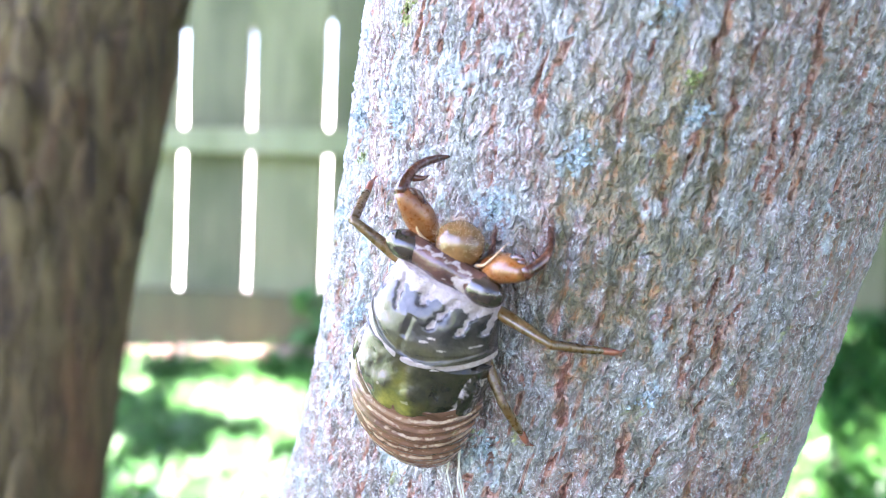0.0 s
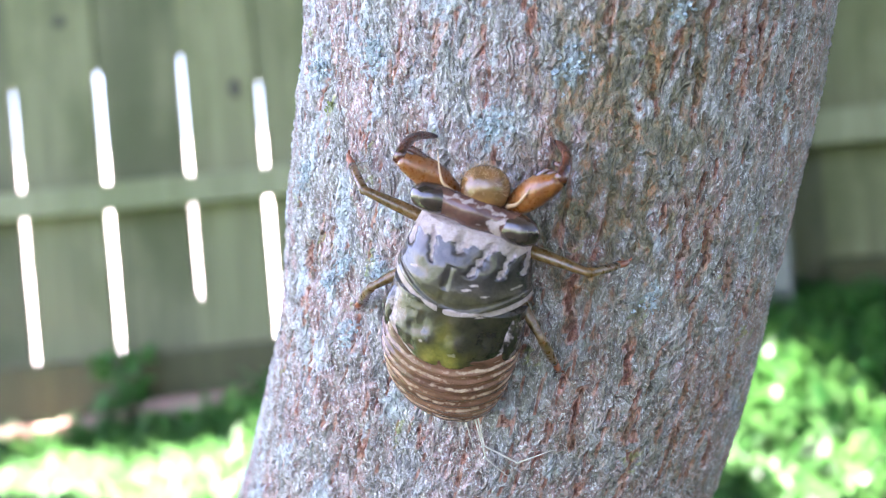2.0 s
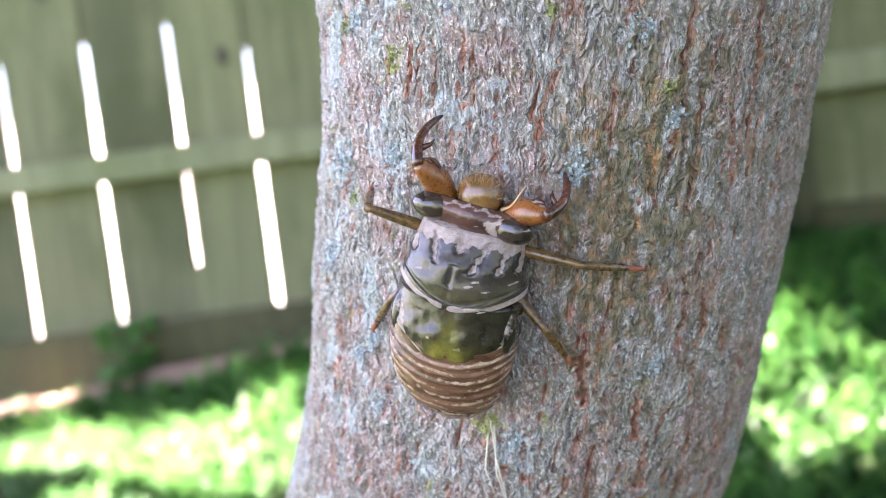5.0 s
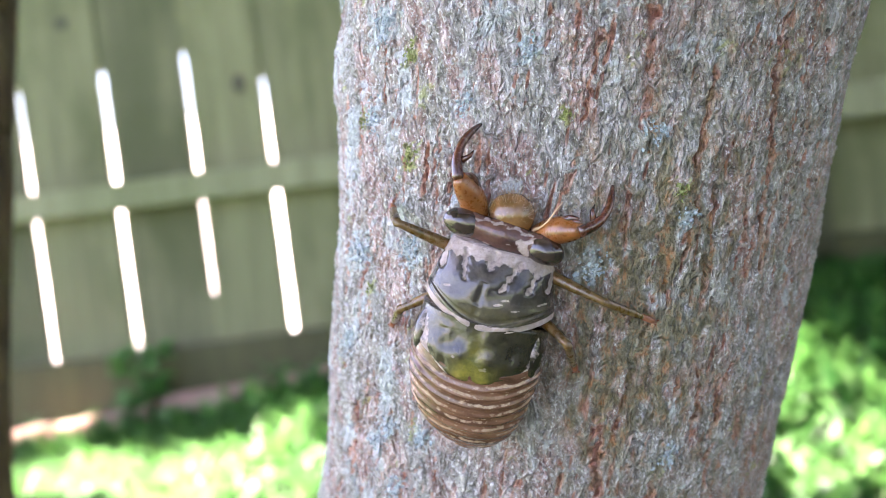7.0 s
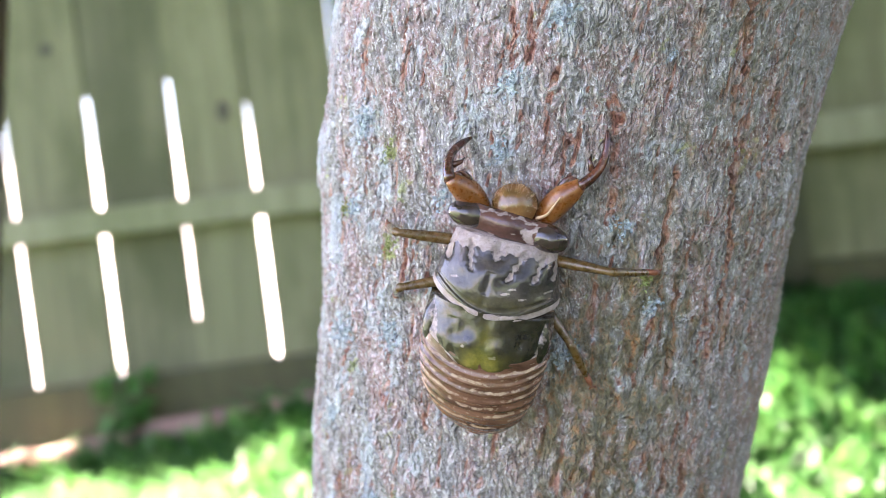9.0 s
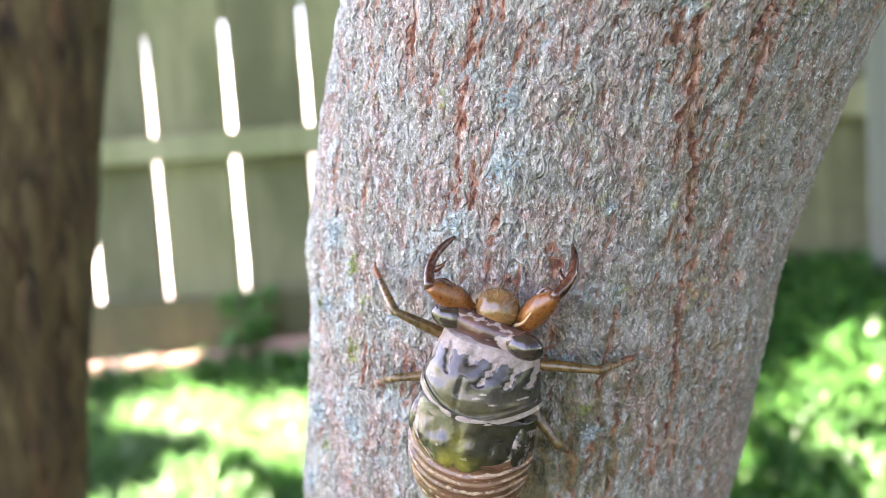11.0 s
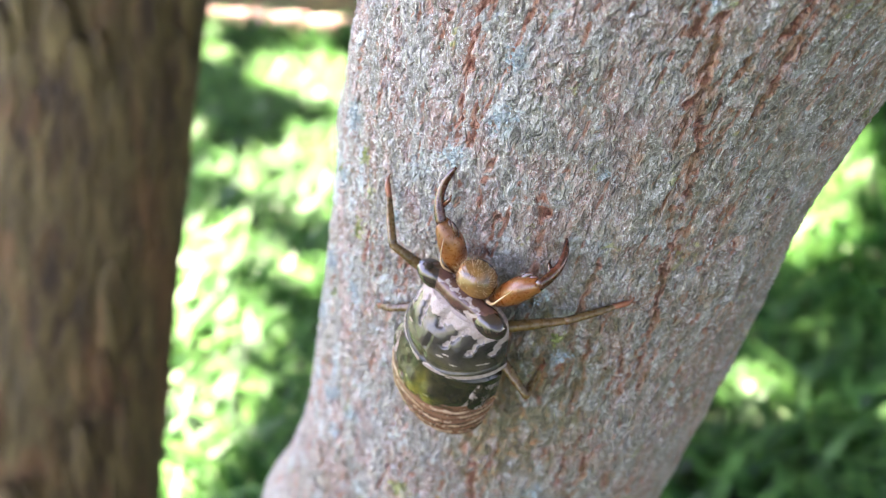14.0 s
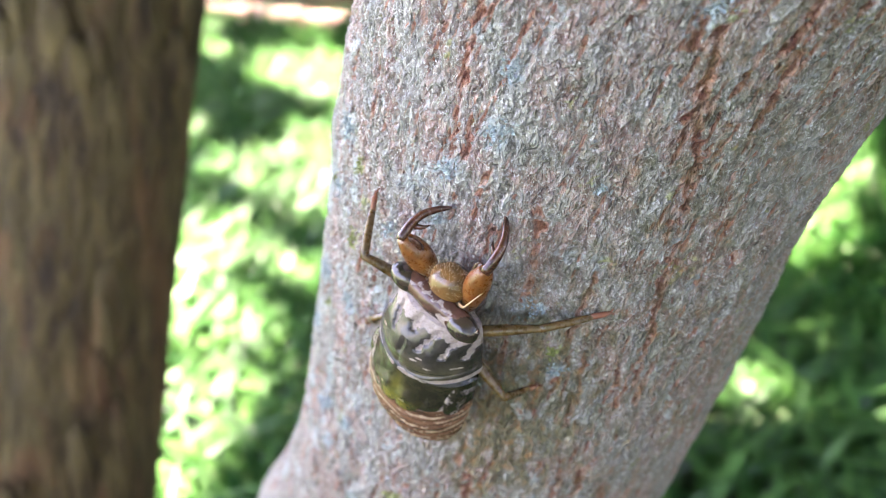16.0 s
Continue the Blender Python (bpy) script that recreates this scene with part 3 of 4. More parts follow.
def weed(x, y, tall, spread, seed, label):
    rnd = random.Random(seed)
    plant = thing("weed", pose(x, y, float(lawn_height(np.array(x), np.array(y)))), label, "plant")
    leaf = bmesh.new()
    for a, b, c in (((0, 0), (0.35, 0.34), (1, 0)), ((0, 0), (1, 0), (0.35, -0.34))):
        leaf.faces.new([leaf.verts.new((p[0], p[1], 0.12 * (1 - (2 * p[0] - 1) ** 2) - 0.1 * abs(p[1]))) for p in ((a, b, c) if b[1] <= 0 else (a, c, b))])
    first = part("leaf", leaf, WEED, plant, "", False)
    for k in range(80):
        a, up = rnd.uniform(0, 6.28), rnd.uniform(0.15, 1.0) * tall
        out = spread * rnd.uniform(0.15, 1.0)
        tip = Vector((math.cos(a) * out, math.sin(a) * out, up))
        ob = first if k == 0 else new("leaf", first.data)
        ob.parent = plant
        size = rnd.uniform(0.018, 0.036)
        ob.matrix_basis = Matrix.Translation(tip) @ pose(0, 0, 0, rnd.uniform(-35, 35), rnd.uniform(-30, 45), math.degrees(a)) @ Matrix.Diagonal((size, size, size, 1))
        if k % 4 == 0:
            stalk = bmesh.new()
            tube(stalk, [(0, 0, -8), tuple(tip * 450 + Vector((0, 0, 8))), tuple(tip * 1000)], [1.2, 0.9, 0.5], 5)
            part("stem", stalk, WEED, plant)


# made-up pale rising surface that reflects sun through the gaps in the fence
def build_gap_backdrop():
    m, t, p = mat("pale_backdrop")
    col = ramp(t, tex(t, 8, 6, 0.6), [(0.3, (0.42, 0.41, 0.36)), (0.7, (0.58, 0.57, 0.52))])
    t.links.new(col, p.inputs["Base Color"])
    p.inputs["Roughness"].default_value = 0.9
    xs, ys = np.linspace(-9, 5, 15), np.linspace(1.32, 9, 9)
    X, Y = np.meshgrid(xs, ys)
    ob = link_mesh("pavement", np.stack([X, Y, 0.03 + lawn_height(X, Y) + 1.3 * step(2.6, 9.5, Y)], -1).reshape(-1, 3).tolist(), grid_faces(len(ys), len(xs)), m)
    tagged(ob, "pale slope added behind the fence to brighten its gaps", "pavement", kind="structure")


build_ground()
build_gap_backdrop()
build_grass()
weed(-0.95, 1.165, 0.115, 0.034, 3, "leafy green weed growing against the fence")


# ---- fence ----
FENCE_Y = 1.22


def box_part(name, lo, hi, material, parent, label="", bevel=0.003):
    bm = bmesh.new()
    bmesh.ops.create_cube(bm, size=1)
    for v in bm.verts:
        for i in range(3):
            v.co[i] = lo[i] + (v.co[i] + 0.5) * (hi[i] - lo[i])
    bmesh.ops.bevel(bm, geom=bm.edges[:], offset=bevel, segments=1, affect="EDGES")
    return part(name, bm, material, parent, label, False)


def picket(parent, x0, x1, gap_l, gap_r, set_back):
    """One upright board; its edges are eaten away between the heights where light shows: (half width below the rail, foot, half width above it, head) in metres."""
    zs = np.concatenate([[0.045], np.linspace(0.06, 0.80, 75), [1.1, 1.78]])
    bm = bmesh.new()
    rows = []
    for z in zs:
        def cut(g):
            low, a, high, b = g
            w = low if z < 0.38 else high
            return -0.0008 + w * float(step(a - 0.006, a + 0.012, z) * (1 - step(b - 0.012, b + 0.006, z)))
        l, r = x0 + 0.8 * cut(gap_l), x1 - 0.8 * cut(gap_r)
        rows.append([bm.verts.new((px, py, z)) for px, py in ((l, set_back), (r, set_back), (r, set_back + 0.009), (l, set_back + 0.009))])
    for a, b in zip(rows, rows[1:]):
        for i in range(4):
            bm.faces.new((a[i], a[(i + 1) % 4], b[(i + 1) % 4], b[i]))
    bm.faces.new(rows[0][::-1])
    bm.faces.new(rows[-1])
    return part("picket", bm, BOARD, parent, "", False)


# gaps between the boards: place, half width below the rail, foot, half width above it, head (cm, over the bark's zero line)
LIGHT_GAPS = {-190.0: (0.5, -22, 0.6, 24), -175.0: (0.6, -21, 0.6, 24), -160.0: (0.6, -20, 0.6, 25), -145.5: (0.6, -22, 0.7, 24), -131.0: (0.86, -22, 0.86, 25), -115.4: (0.90, -21.6, 0.90, 24.6), -99.2: (0.72, -19, 0.78, 25),
              -84.4: (0.66, -12, 0.80, 26.0), -71.7: (0.76, -18, 0.48, 20.5), -57.0: (0.0, -18, 0.50, 40)}


def build_fence():
    f = thing("fence", pose(0, FENCE_Y, 0), "weathered grey-green wooden board fence with light between its boards", "fence")
    edges = [-260.0, -247.0, -233.0, -218.0, -204.0] + sorted(LIGHT_GAPS) + [-43.0, -29.0, -14.5, 4.5, 18.0, 32.5, 47.0, 61.5, 76.0, 90.5, 105.0, 120.0]

    def gap(e):
        low, a, high, b = LIGHT_GAPS.get(e, (0.0, 0, 0.0, 1))
        return (low / 100, (a + GZ) / 100, high / 100, (b + GZ) / 100)

    for n, (a, b) in enumerate(zip(edges, edges[1:])):
        picket(f, a / 100, b / 100, gap(a), gap(b), 0.003 * (n % 2))
    for z0, z1 in ((0.36, 0.403), (0.98, 1.02), (1.55, 1.59)):
        box_part("rail", (-2.6, -0.040, z0), (1.2, -0.001, z1), RAIL, f, "mossy horizontal rail")
    board = box_part("kickboard", (-2.6, -0.022, 0.02), (-0.035, -0.002, 0.127), KICK, f, "olive bottom board, darkened for algae and painted shade")
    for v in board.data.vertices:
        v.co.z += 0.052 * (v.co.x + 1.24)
    box_part("kickboard", (0.04, -0.022, 0.15), (1.2, -0.002, 0.225), KICK, f, "olive bottom board, darkened for algae and painted shade")
    for kx, kz, w, h in ((-0.753, 0.523, 0.010, 0.015), (-1.05, 0.66, 0.012, 0.009)):
        bm = bmesh.new()
        rings = [[bm.verts.new((kx + math.cos(a) * w * k, -0.0005 - rise, kz + math.sin(a) * h * k)) for a in (2 * math.pi * n / 12 for n in range(12))] for k, rise in ((1.0, 0.0), (0.8, 0.0016), (0.4, 0.0008))]
        for a, b in zip(rings, rings[1:]):
            for n in range(12):
                bm.faces.new((a[n], a[(n + 1) % 12], b[(n + 1) % 12], b[n]))
        bm.faces.new(rings[-1])
        part("knot", bm, KNOT, f, "dark knot in a board", False)
    box_part("post", (-0.034, -0.085, 0.10), (0.003, -0.003, 1.8), POST, f, "pale grey square post")


def build_edging():
    rnd = random.Random(4)
    x, n = -1.62, 0
    bm = bmesh.new()
    bmesh.ops.create_cube(bm, size=1)
    bmesh.ops.scale(bm, vec=(0.19, 0.05, 0.036), verts=bm.verts)
    bmesh.ops.bevel(bm, geom=bm.edges[:], offset=0.006, segments=2, affect="EDGES")
    me = bpy.data.meshes.new("edging_brick")
    bm.to_mesh(me)
    bm.free()
    me.materials.append(EDGING)
    while x < -0.62:
        ob = new("edging_brick", me)
        ob.matrix_basis = pose(x, 1.165 + rnd.uniform(-0.006, 0.006), 0.008 + 0.12 * (x + 1.29) + rnd.uniform(-0.004, 0.004), 0, -6.8 + rnd.uniform(-2, 2), rnd.uniform(-3, 3))
        tagged(ob, "faded pinkish brick laid at the foot of the fence", "brick", "bricks along the fence")
        x += 0.2


build_fence()
build_edging()


# ---- the nymph, in millimetres: y towards its head, z away from the bark ----


def shell(name, ys, halves, tops, foots, material, parent, label="", cols=64, power=2.4, paint=None, shape=None):
    """A closed arched shell lofted along y. paint(x, y, z) gives mud and tint, shape(x, y) a rise along the arch, all in mm."""
    ys = np.asarray(ys, float)
    fine = np.linspace(0, 1, max(24, 6 * len(ys)))
    k = np.linspace(0, 1, len(ys))
    Y, Wd, Tp, Ft = (np.interp(fine, k, v) for v in (ys, halves, tops, foots))
    for _ in range(4):
        for v in (Wd, Tp, Ft):
            v[1:-1] = 0.25 * v[:-2] + 0.5 * v[1:-1] + 0.25 * v[2:]
    a = np.linspace(0, 2 * np.pi, cols, endpoint=False)
    A, I = np.meshgrid(a, np.arange(len(Y)))
    c, s_ = np.cos(A), np.sin(A)
    x = Wd[I] * np.sign(c) * np.abs(c) ** (2 / power)
    mid = Ft[I] + (Tp[I] - Ft[I]) * 0.30
    z = mid + np.where(s_ > 0, Tp[I] - mid, mid - Ft[I]) * np.sign(s_) * np.abs(s_) ** (2 / power)
    y = Y[I] + 0 * A
    if shape is not None:
        d = shape(x, y, s_ > 0)
        z = z + d[0]
        y = y + d[1]
    mud, tint = paint(x, y, z) if paint is not None else (0 * x, 0 * x)
    verts = np.stack([x, y, z], -1).reshape(-1, 3) * MM
    nr, nc = len(Y), cols
    faces = grid_faces(nr, nc, True)
    verts = verts.tolist()
    for row, flip in ((0, True), (nr - 1, False)):
        ring = list(range(row * nc, row * nc + nc))
        faces.append(ring[::-1] if flip else ring)
    ob = link_mesh(name, verts, faces, material, True, {"mud": mud.ravel(), "tint": tint.ravel()})
    return under(ob, parent, label)


def blob(name, at, radii, material, parent, label="", turn=(0, 0, 0), seg=28):
    """A rounded lump, radii in mm, slightly uneven."""
    bm = bmesh.new()
    bmesh.ops.create_uvsphere(bm, u_segments=seg, v_segments=seg // 2, radius=1)
    r = Euler([radians(v) for v in turn]).to_matrix()
    for v in bm.verts:
        n = 1 + 0.05 * noise.noise(v.co * 2.1 + Vector(at))
        p = r @ Vector((v.co.x * radii[0], v.co.y * radii[1], v.co.z * radii[2])) * n
        v.co = (p + Vector(at)) * MM
    return part(name, bm, material, parent, label)


def streak(x, y, ax, ay, bx, by, w):
    """1 on the line from a to b, fading over the width w."""
    dx, dy = bx - ax, by - ay
    k = np.clip(((x - ax) * dx + (y - ay) * dy) / (dx * dx + dy * dy), 0, 1)
    return 1 - step(0.35 * w, w, np.hypot(x - ax - k * dx, y - ay - k * dy))


def mud_fingers(x, y):
    """Grooves that run back from the front edge of the shield between its raised lobes, full of dried mud."""
    wob = 0.12 * np.sin(x * 3.1 + y * 2.3) + 0.08 * np.sin(y * 6.1)
    k = 0 * x
    for a in ((-4.4, 8.4, -3.7, 5.0, 0.5), (-7.3, 8.0, -7.4, 5.4, 0.7), (3.3, 8.4, 1.6, 4.6, 0.55), (5.9, 8.0, 5.2, 4.9, 0.55), (7.9, 7.6, 7.6, 5.2, 0.5), (-0.4, 8.8, -0.6, 7.2, 0.9)):
        k = np.maximum(k, streak(x + wob, y, *a))
    return k


def pronotum_paint(x, y, z):
    ax = np.abs(x)
    wavy = 0.22 * np.sin(x * 2.3 + 0.6) + 0.15 * np.sin(x * 4.1)
    mud = 0.8 * step(7.4, 8.1, y + 0.010 * ax**2 + wavy)
    mud = np.maximum(mud, 0.8 * mud_fingers(x, y))
    for bx, by in ((1.2, 2.6), (2.0, 3.4), (-6.2, 3.2), (3.6, 2.2), (6.9, 3.4)):
        mud = np.maximum(mud, 0.7 * streak(x, y, bx, by, bx + 0.9, by + 0.25, 0.28))
    rim = -0.9 + 0.032 * ax**2
    mud = np.maximum(mud, 0.9 * (1 - step(0.32, 0.62, np.abs(y - rim))))
    tint = 0.2 * np.exp(-((y - 1.0) / 1.4) ** 2) * (1 - step(3, 8, ax)) + 0.12 * np.exp(-((ax - 6.5) / 1.5) ** 2 - ((y - 2.5) / 2) ** 2)
    return np.where(z < 3, 0.6, mud), tint


def pronotum_shape(x, y, top):
    """Raised glossy lobes between the muddy grooves, a keel towards the hind edge, and a thin raised rim."""
    ax = np.abs(x)
    lobes = -0.5 * mud_fingers(x, y) + 0.35 * np.exp(-((x + 1.1) / 1.6) ** 2 - ((y - 5.2) / 1.6) ** 2) - 0.45 * streak(x, y, -1.1, 2.4, -0.9, 5.0, 0.5)
    lobes = lobes + 0.18 * np.exp(-((x + 5.2) / 0.8) ** 2 - ((y - 5.6) / 1.6) ** 2) + 0.18 * np.exp(-((x - 3.9) / 0.8) ** 2 - ((y - 5.6) / 1.4) ** 2)
    lobes = lobes + 0.07 * np.sin(x * 1.1 + 0.7) * np.sin(y * 1.3) - 0.22 * (1 - step(0.1, 0.5, np.abs(x + 1.0))) * (1 - step(0.5, 3.0, y))
    rim = -0.9 + 0.032 * ax**2
    bead = 0.25 * (1 - step(0.2, 0.6, np.abs(y - rim))) - 0.12 * (1 - step(0.2, 0.6, np.abs(y - rim - 0.9)))
    return np.where(top, lobes + bead, 0), 0.032 * ax**2 * (1 - step(-1.2, 4, y))


def mesonotum_paint(x, y, z):
    ax = np.abs(x - 0.4)
    tint = 0.95 * np.exp(-((x - 0.3) / 2.6) ** 2 - ((y + 6.4) / 2.2) ** 2) + 0.55 * np.exp(-((ax - 1.6) / 1.0) ** 2 - ((y + 8.0) / 0.9) ** 2) + 0.35 * np.exp(-(x / 1.2) ** 2 - ((y + 3.2) / 1.6) ** 2)
    for cx in (-1.6, 2.6):
        tint = tint - 0.7 * np.exp(-(((x - cx) / 0.8) ** 2) - ((y + 4.9) / 0.9) ** 2)
    mud = 0.62 * streak(ax, y, 8.2, -2.2, 7.4, -6.5, 1.1) + 0.5 * streak(ax, y, 7.2, -6.5, 4.6, -8.4, 1.1) + 0.9 * streak(x, y, 1.7, -6.5, 2.2, -6.3, 0.45) + 0.8 * streak(x, y, -2.6, -5.6, -2.3, -5.8, 0.32)
    mud = mud + 0.35 * step(-8.2, -9.0, y) + 0.16 * np.sin(x * 2.1) * np.sin(y * 1.7) + 0.5 * streak(ax, y, 3.0, -8.6, 5.2, -7.4, 0.3)
    return np.where(z < 3, 0.5, np.clip(mud, 0, 1)), np.clip(tint, 0, 1)


def mesonotum_shape(x, y, top):
    ax = np.abs(x - 0.4)
    d = -0.2 * (1 - step(0.1, 0.9, ax)) + 0.06 * np.sin(x * 1.5 + 1) * np.sin(y * 1.7) - 0.3 * np.exp(-((ax - 3.4) / 0.8) ** 2 - ((y + 3.2) / 1.8) ** 2)
    d = d + 0.22 * np.exp(-((ax - 2.0) / 1.0) ** 2 - ((y + 5.0) / 1.0) ** 2) - 0.25 * streak(ax, y, 5.0, -2.5, 4.2, -7.6, 0.6)
    return np.where(top, d, 0), 0.035 * x**2 * (1 - step(-9, -4, y))


def ring_paint(y0, y1):
    def paint(x, y, z):
        k = (y - 0.032 * x**2 - y1) / (y0 - y1)
        wob = 0.07 * np.sin(x * 0.8 + y0) + 0.05 * np.sin(x * 2.3 + y0 * 2)
        pale = 1 - step(0.08, 0.26, np.abs(k - 0.28 - wob))
        thin = 1 - step(0.03, 0.10, np.abs(k - 0.72 + wob))
        along = 0.75 + 0.35 * np.sin(x * 0.55 + y0 * 1.7)
        return np.clip(0.08 + 0.54 * pale * along + 0.30 * thin + 0.10 * np.sin(x * 3.1 + y0), 0, 1), 0 * x
    return paint


def profile(y):
    """Half width, top and foot of the body at y, in mm."""
    ys = [-20.9, -20.2, -18.8, -16.4, -13, -10, -6, -1, 2, 5, 8, 9.4]
    w = [3.2, 4.9, 6.9, 8.3, 9.1, 9.4, 9.5, 9.1, 8.8, 8.3, 7.5, 6.9]
    t = [3.6, 4.8, 6.8, 8.9, 10.6, 11.3, 11.8, 11.2, 11.5, 10.9, 9.5, 8.6]
    f = [1.6, 1.2, 1.0, 0.8, 0.8, 0.8, 0.8, 0.8, 0.8, 1.0, 1.4, 1.8]
    return np.interp(y, ys, w), np.interp(y, ys, t), np.interp(y, ys, f)


def dressed(ob, paint=None):
    """Gives a part the attributes mud and tint."""
    co = np.array([v.co for v in ob.data.vertices]) / MM
    mud = paint(co[:, 0], co[:, 1], co[:, 2]) if paint is not None else np.zeros(len(co))
    for key, val in (("mud", mud), ("tint", np.zeros(len(co)))):
        ob.data.attributes.new(key, "FLOAT", "POINT").data.foreach_set("value", np.asarray(val, np.float32))
    return ob


def smooth_line(pts, radii, n=20):
    """Points and radii along a rounded line through the given ones."""
    k, f = np.linspace(0, 1, len(pts)), np.linspace(0, 1, n)
    cols = [np.interp(f, k, c) for c in (*np.array(pts, float).T, np.array(radii, float))]
    for _ in range(3):
        for v in cols:
            v[1:-1] = 0.25 * v[:-2] + 0.5 * v[1:-1] + 0.25 * v[2:]
    return list(zip(*cols[:3])), list(cols[3])


def head_mud(x, y, z):
    front = 0.75 * (1 - step(0.08, 0.36, np.abs(y - 12.9 + 0.08 * x + 0.022 * x**2 + 0.15 * np.sin(x * 3))))
    spots = 0.95 * streak(x, y, 2.4, 11.2, 3.5, 9.9, 0.85) + 0.85 * streak(x, y, 3.3, 11.4, 3.9, 11.7, 0.5) + 0.6 * streak(x, y, -2.6, 9.9, -1.6, 9.8, 0.4) + 0.5 * streak(x, y, 0.2, 10.9, 1.1, 10.6, 0.35)
    return np.clip(np.maximum(front * (np.abs(x) < 4.8), spots), 0, 1)


# length of thigh and shin in mm, and the way the knee points from the line between hip and foot
REACH = {"front": (8.6, 8.6, (0.42, -0.1, 1.0)), "middle": (10.0, 11.8, (0.25, 0.1, 1.0)), "hind": (8.6, 10.6, (0.35, 0.2, 1.0))}


def build_nymph():
    body = thing("cicada_nymph", pose(0, 0, 0.3), "mud-streaked dark olive cicada nymph climbing the bark", "insect")
    # abdomen: overlapping rings that curl down to the bark, each wider at its hind rim
    cuts = [-8.2, -9.7, -11.1, -12.5, -13.9, -15.3, -16.6, -17.9, -19.2, -20.5]
    for i, (y0, y1) in enumerate(zip(cuts, cuts[1:])):
        ys = np.linspace(y1 - 0.25, y0 + 0.5, 9)
        w, tp, ft = profile(ys)
        flare = 0.30 * np.exp(-((ys - y1) / 0.4) ** 2) - 0.08
        ring = shell("abdomen_ring", ys, w + flare, tp + flare, ft, STRIPED, body, "brown ring with a pale muddy rim" if i == 0 else "", 72, 2.3, ring_paint(y0, y1),
                     lambda x, y, top: (np.where(top, 0.06 * np.sin(x * 2.2 + y * 3), 0), 0.032 * x**2))
        for v in ring.data.vertices:
            v.co.x += 0.0013 * min(1.0, max(0.0, (-8 - v.co.y / MM) / 12)) ** 2
    dressed(blob("tail_tip", (1.3, -20.3, 2.6), (2.2, 1.2, 1.4), STRIPED, body, "brown rounded tail"), lambda x, y, z: 0.5 + 0 * x)
    # thorax
    ys = np.linspace(-9.2, -0.4, 16)
    w, tp, ft = profile(ys)
    dip = np.interp(ys, [-9.2, -8.6, -5.5], [-0.6, -0.05, 0.12])
    shell("mesonotum", ys, w * 0.99 + dip, tp + dip + 0.18, ft, OLIVE, body, "olive green middle plate with yellow centre", 110, 2.1, mesonotum_paint, mesonotum_shape)
    ys = np.linspace(-1.3, 9.4, 22)
    w, tp, ft = profile(ys)
    shell("pronotum", ys, w + 0.1, tp + 0.12, ft, PRONOTUM, body, "dark glossy shield with pinkish mud in its grooves", 150, 2.15, pronotum_paint, pronotum_shape)
    for sx in (-1, 1):
        pad = bmesh.new()
        pts = [(sx * 7.4, -0.4, 6.9), (sx * 7.7, -2.8, 6.4), (sx * 7.7, -5.4, 6.2), (sx * 7.3, -7.8, 5.6), (sx * 6.4, -9.6, 4.6)]
        tube(pad, *smooth_line(pts, [1.0, 2.5, 2.8, 2.0, 0.3]), 18, 0.62)
        dressed(part("wing_pad", pad, OLIVE, body, "short dark wing pad streaked with mud"), lambda x, y, z: 0.30 + 0.26 * np.sin(y * 0.9 + z * 2.6) + 0.14 * np.sin(y * 2.7 - z))
    # head: a broad bar with an eye at each end
    bar = bmesh.new()
    xs = [-6.2, -5.2, -3.6, -1.8, 0.0, 1.8, 3.6, 5.2, 6.2]
    tube(bar, *smooth_line([(x, 11.3 - 0.08 * x, 6.8) for x in xs], [1.7, 1.95, 1.75, 1.9, 2.15, 1.9, 1.75, 1.95, 1.7], 40), 30, 1.0)
    dressed(part("head", bar, HEAD_SHELL, body, "purple-brown glossy head with muddy ridge"), head_mud)
    for sx in (-1, 1):
        dressed(blob("eye", (sx * 5.75, 11.25 - sx * 0.5, 7.0), (2.9, 1.95, 2.05), EYE, body, "glossy black bulging eye", (0, 0, -6)))
        antenna = bmesh.new()
        tube(antenna, *smooth_line([(sx * 3.6, 12.9, 5.8), (sx * 4.9, 13.7, 6.6), (sx * 5.6, 15.4, 6.9), (sx * 6.6, 17.6, 5.6)], [0.30, 0.19, 0.13, 0.05], 12), 8)
        part("antenna", antenna, HAIR, body, "thin pale antenna")
    face = dressed(blob("clypeus", (0.2, 14.0, 4.6), (3.3, 3.1, 3.0), CLYPEUS, body, "domed greenish brown face"))
    hairs = bmesh.new()
    rnd = random.Random(2)
    for k in range(220):
        a, b = rnd.uniform(-2.6, 2.6), rnd.uniform(-0.3, 0.9)
        d = Vector((math.sin(a * 0.6) * math.cos(b), math.cos(a * 0.6) * math.cos(b), math.sin(b)))
        p = Vector((0.2, 14.0, 4.6)) + Vector((d.x * 3.2, d.y * 3.0, d.z * 2.9))
        tube(hairs, [p, p + d * rnd.uniform(0.3, 0.9) + Vector((rnd.uniform(-0.5, 0.5), rnd.uniform(-0.2, 0.6), rnd.uniform(-0.4, 0.4)))], [0.022, 0.008], 3)
    part("bristle", hairs, HAIR, face, "fine pale bristles")
    # legs: bones along +y from the joint
    legs = {}
    hips = {"front_left": (-3.8, 11.8, 3.2), "front_right": (3.8, 11.8, 3.2), "middle_left": (-5.8, 7.0, 3.0), "middle_right": (5.8, 7.0, 3.0),
            "hind_left": (-5.8, 1.4, 2.5), "hind_right": (5.8, 1.4, 2.5)}
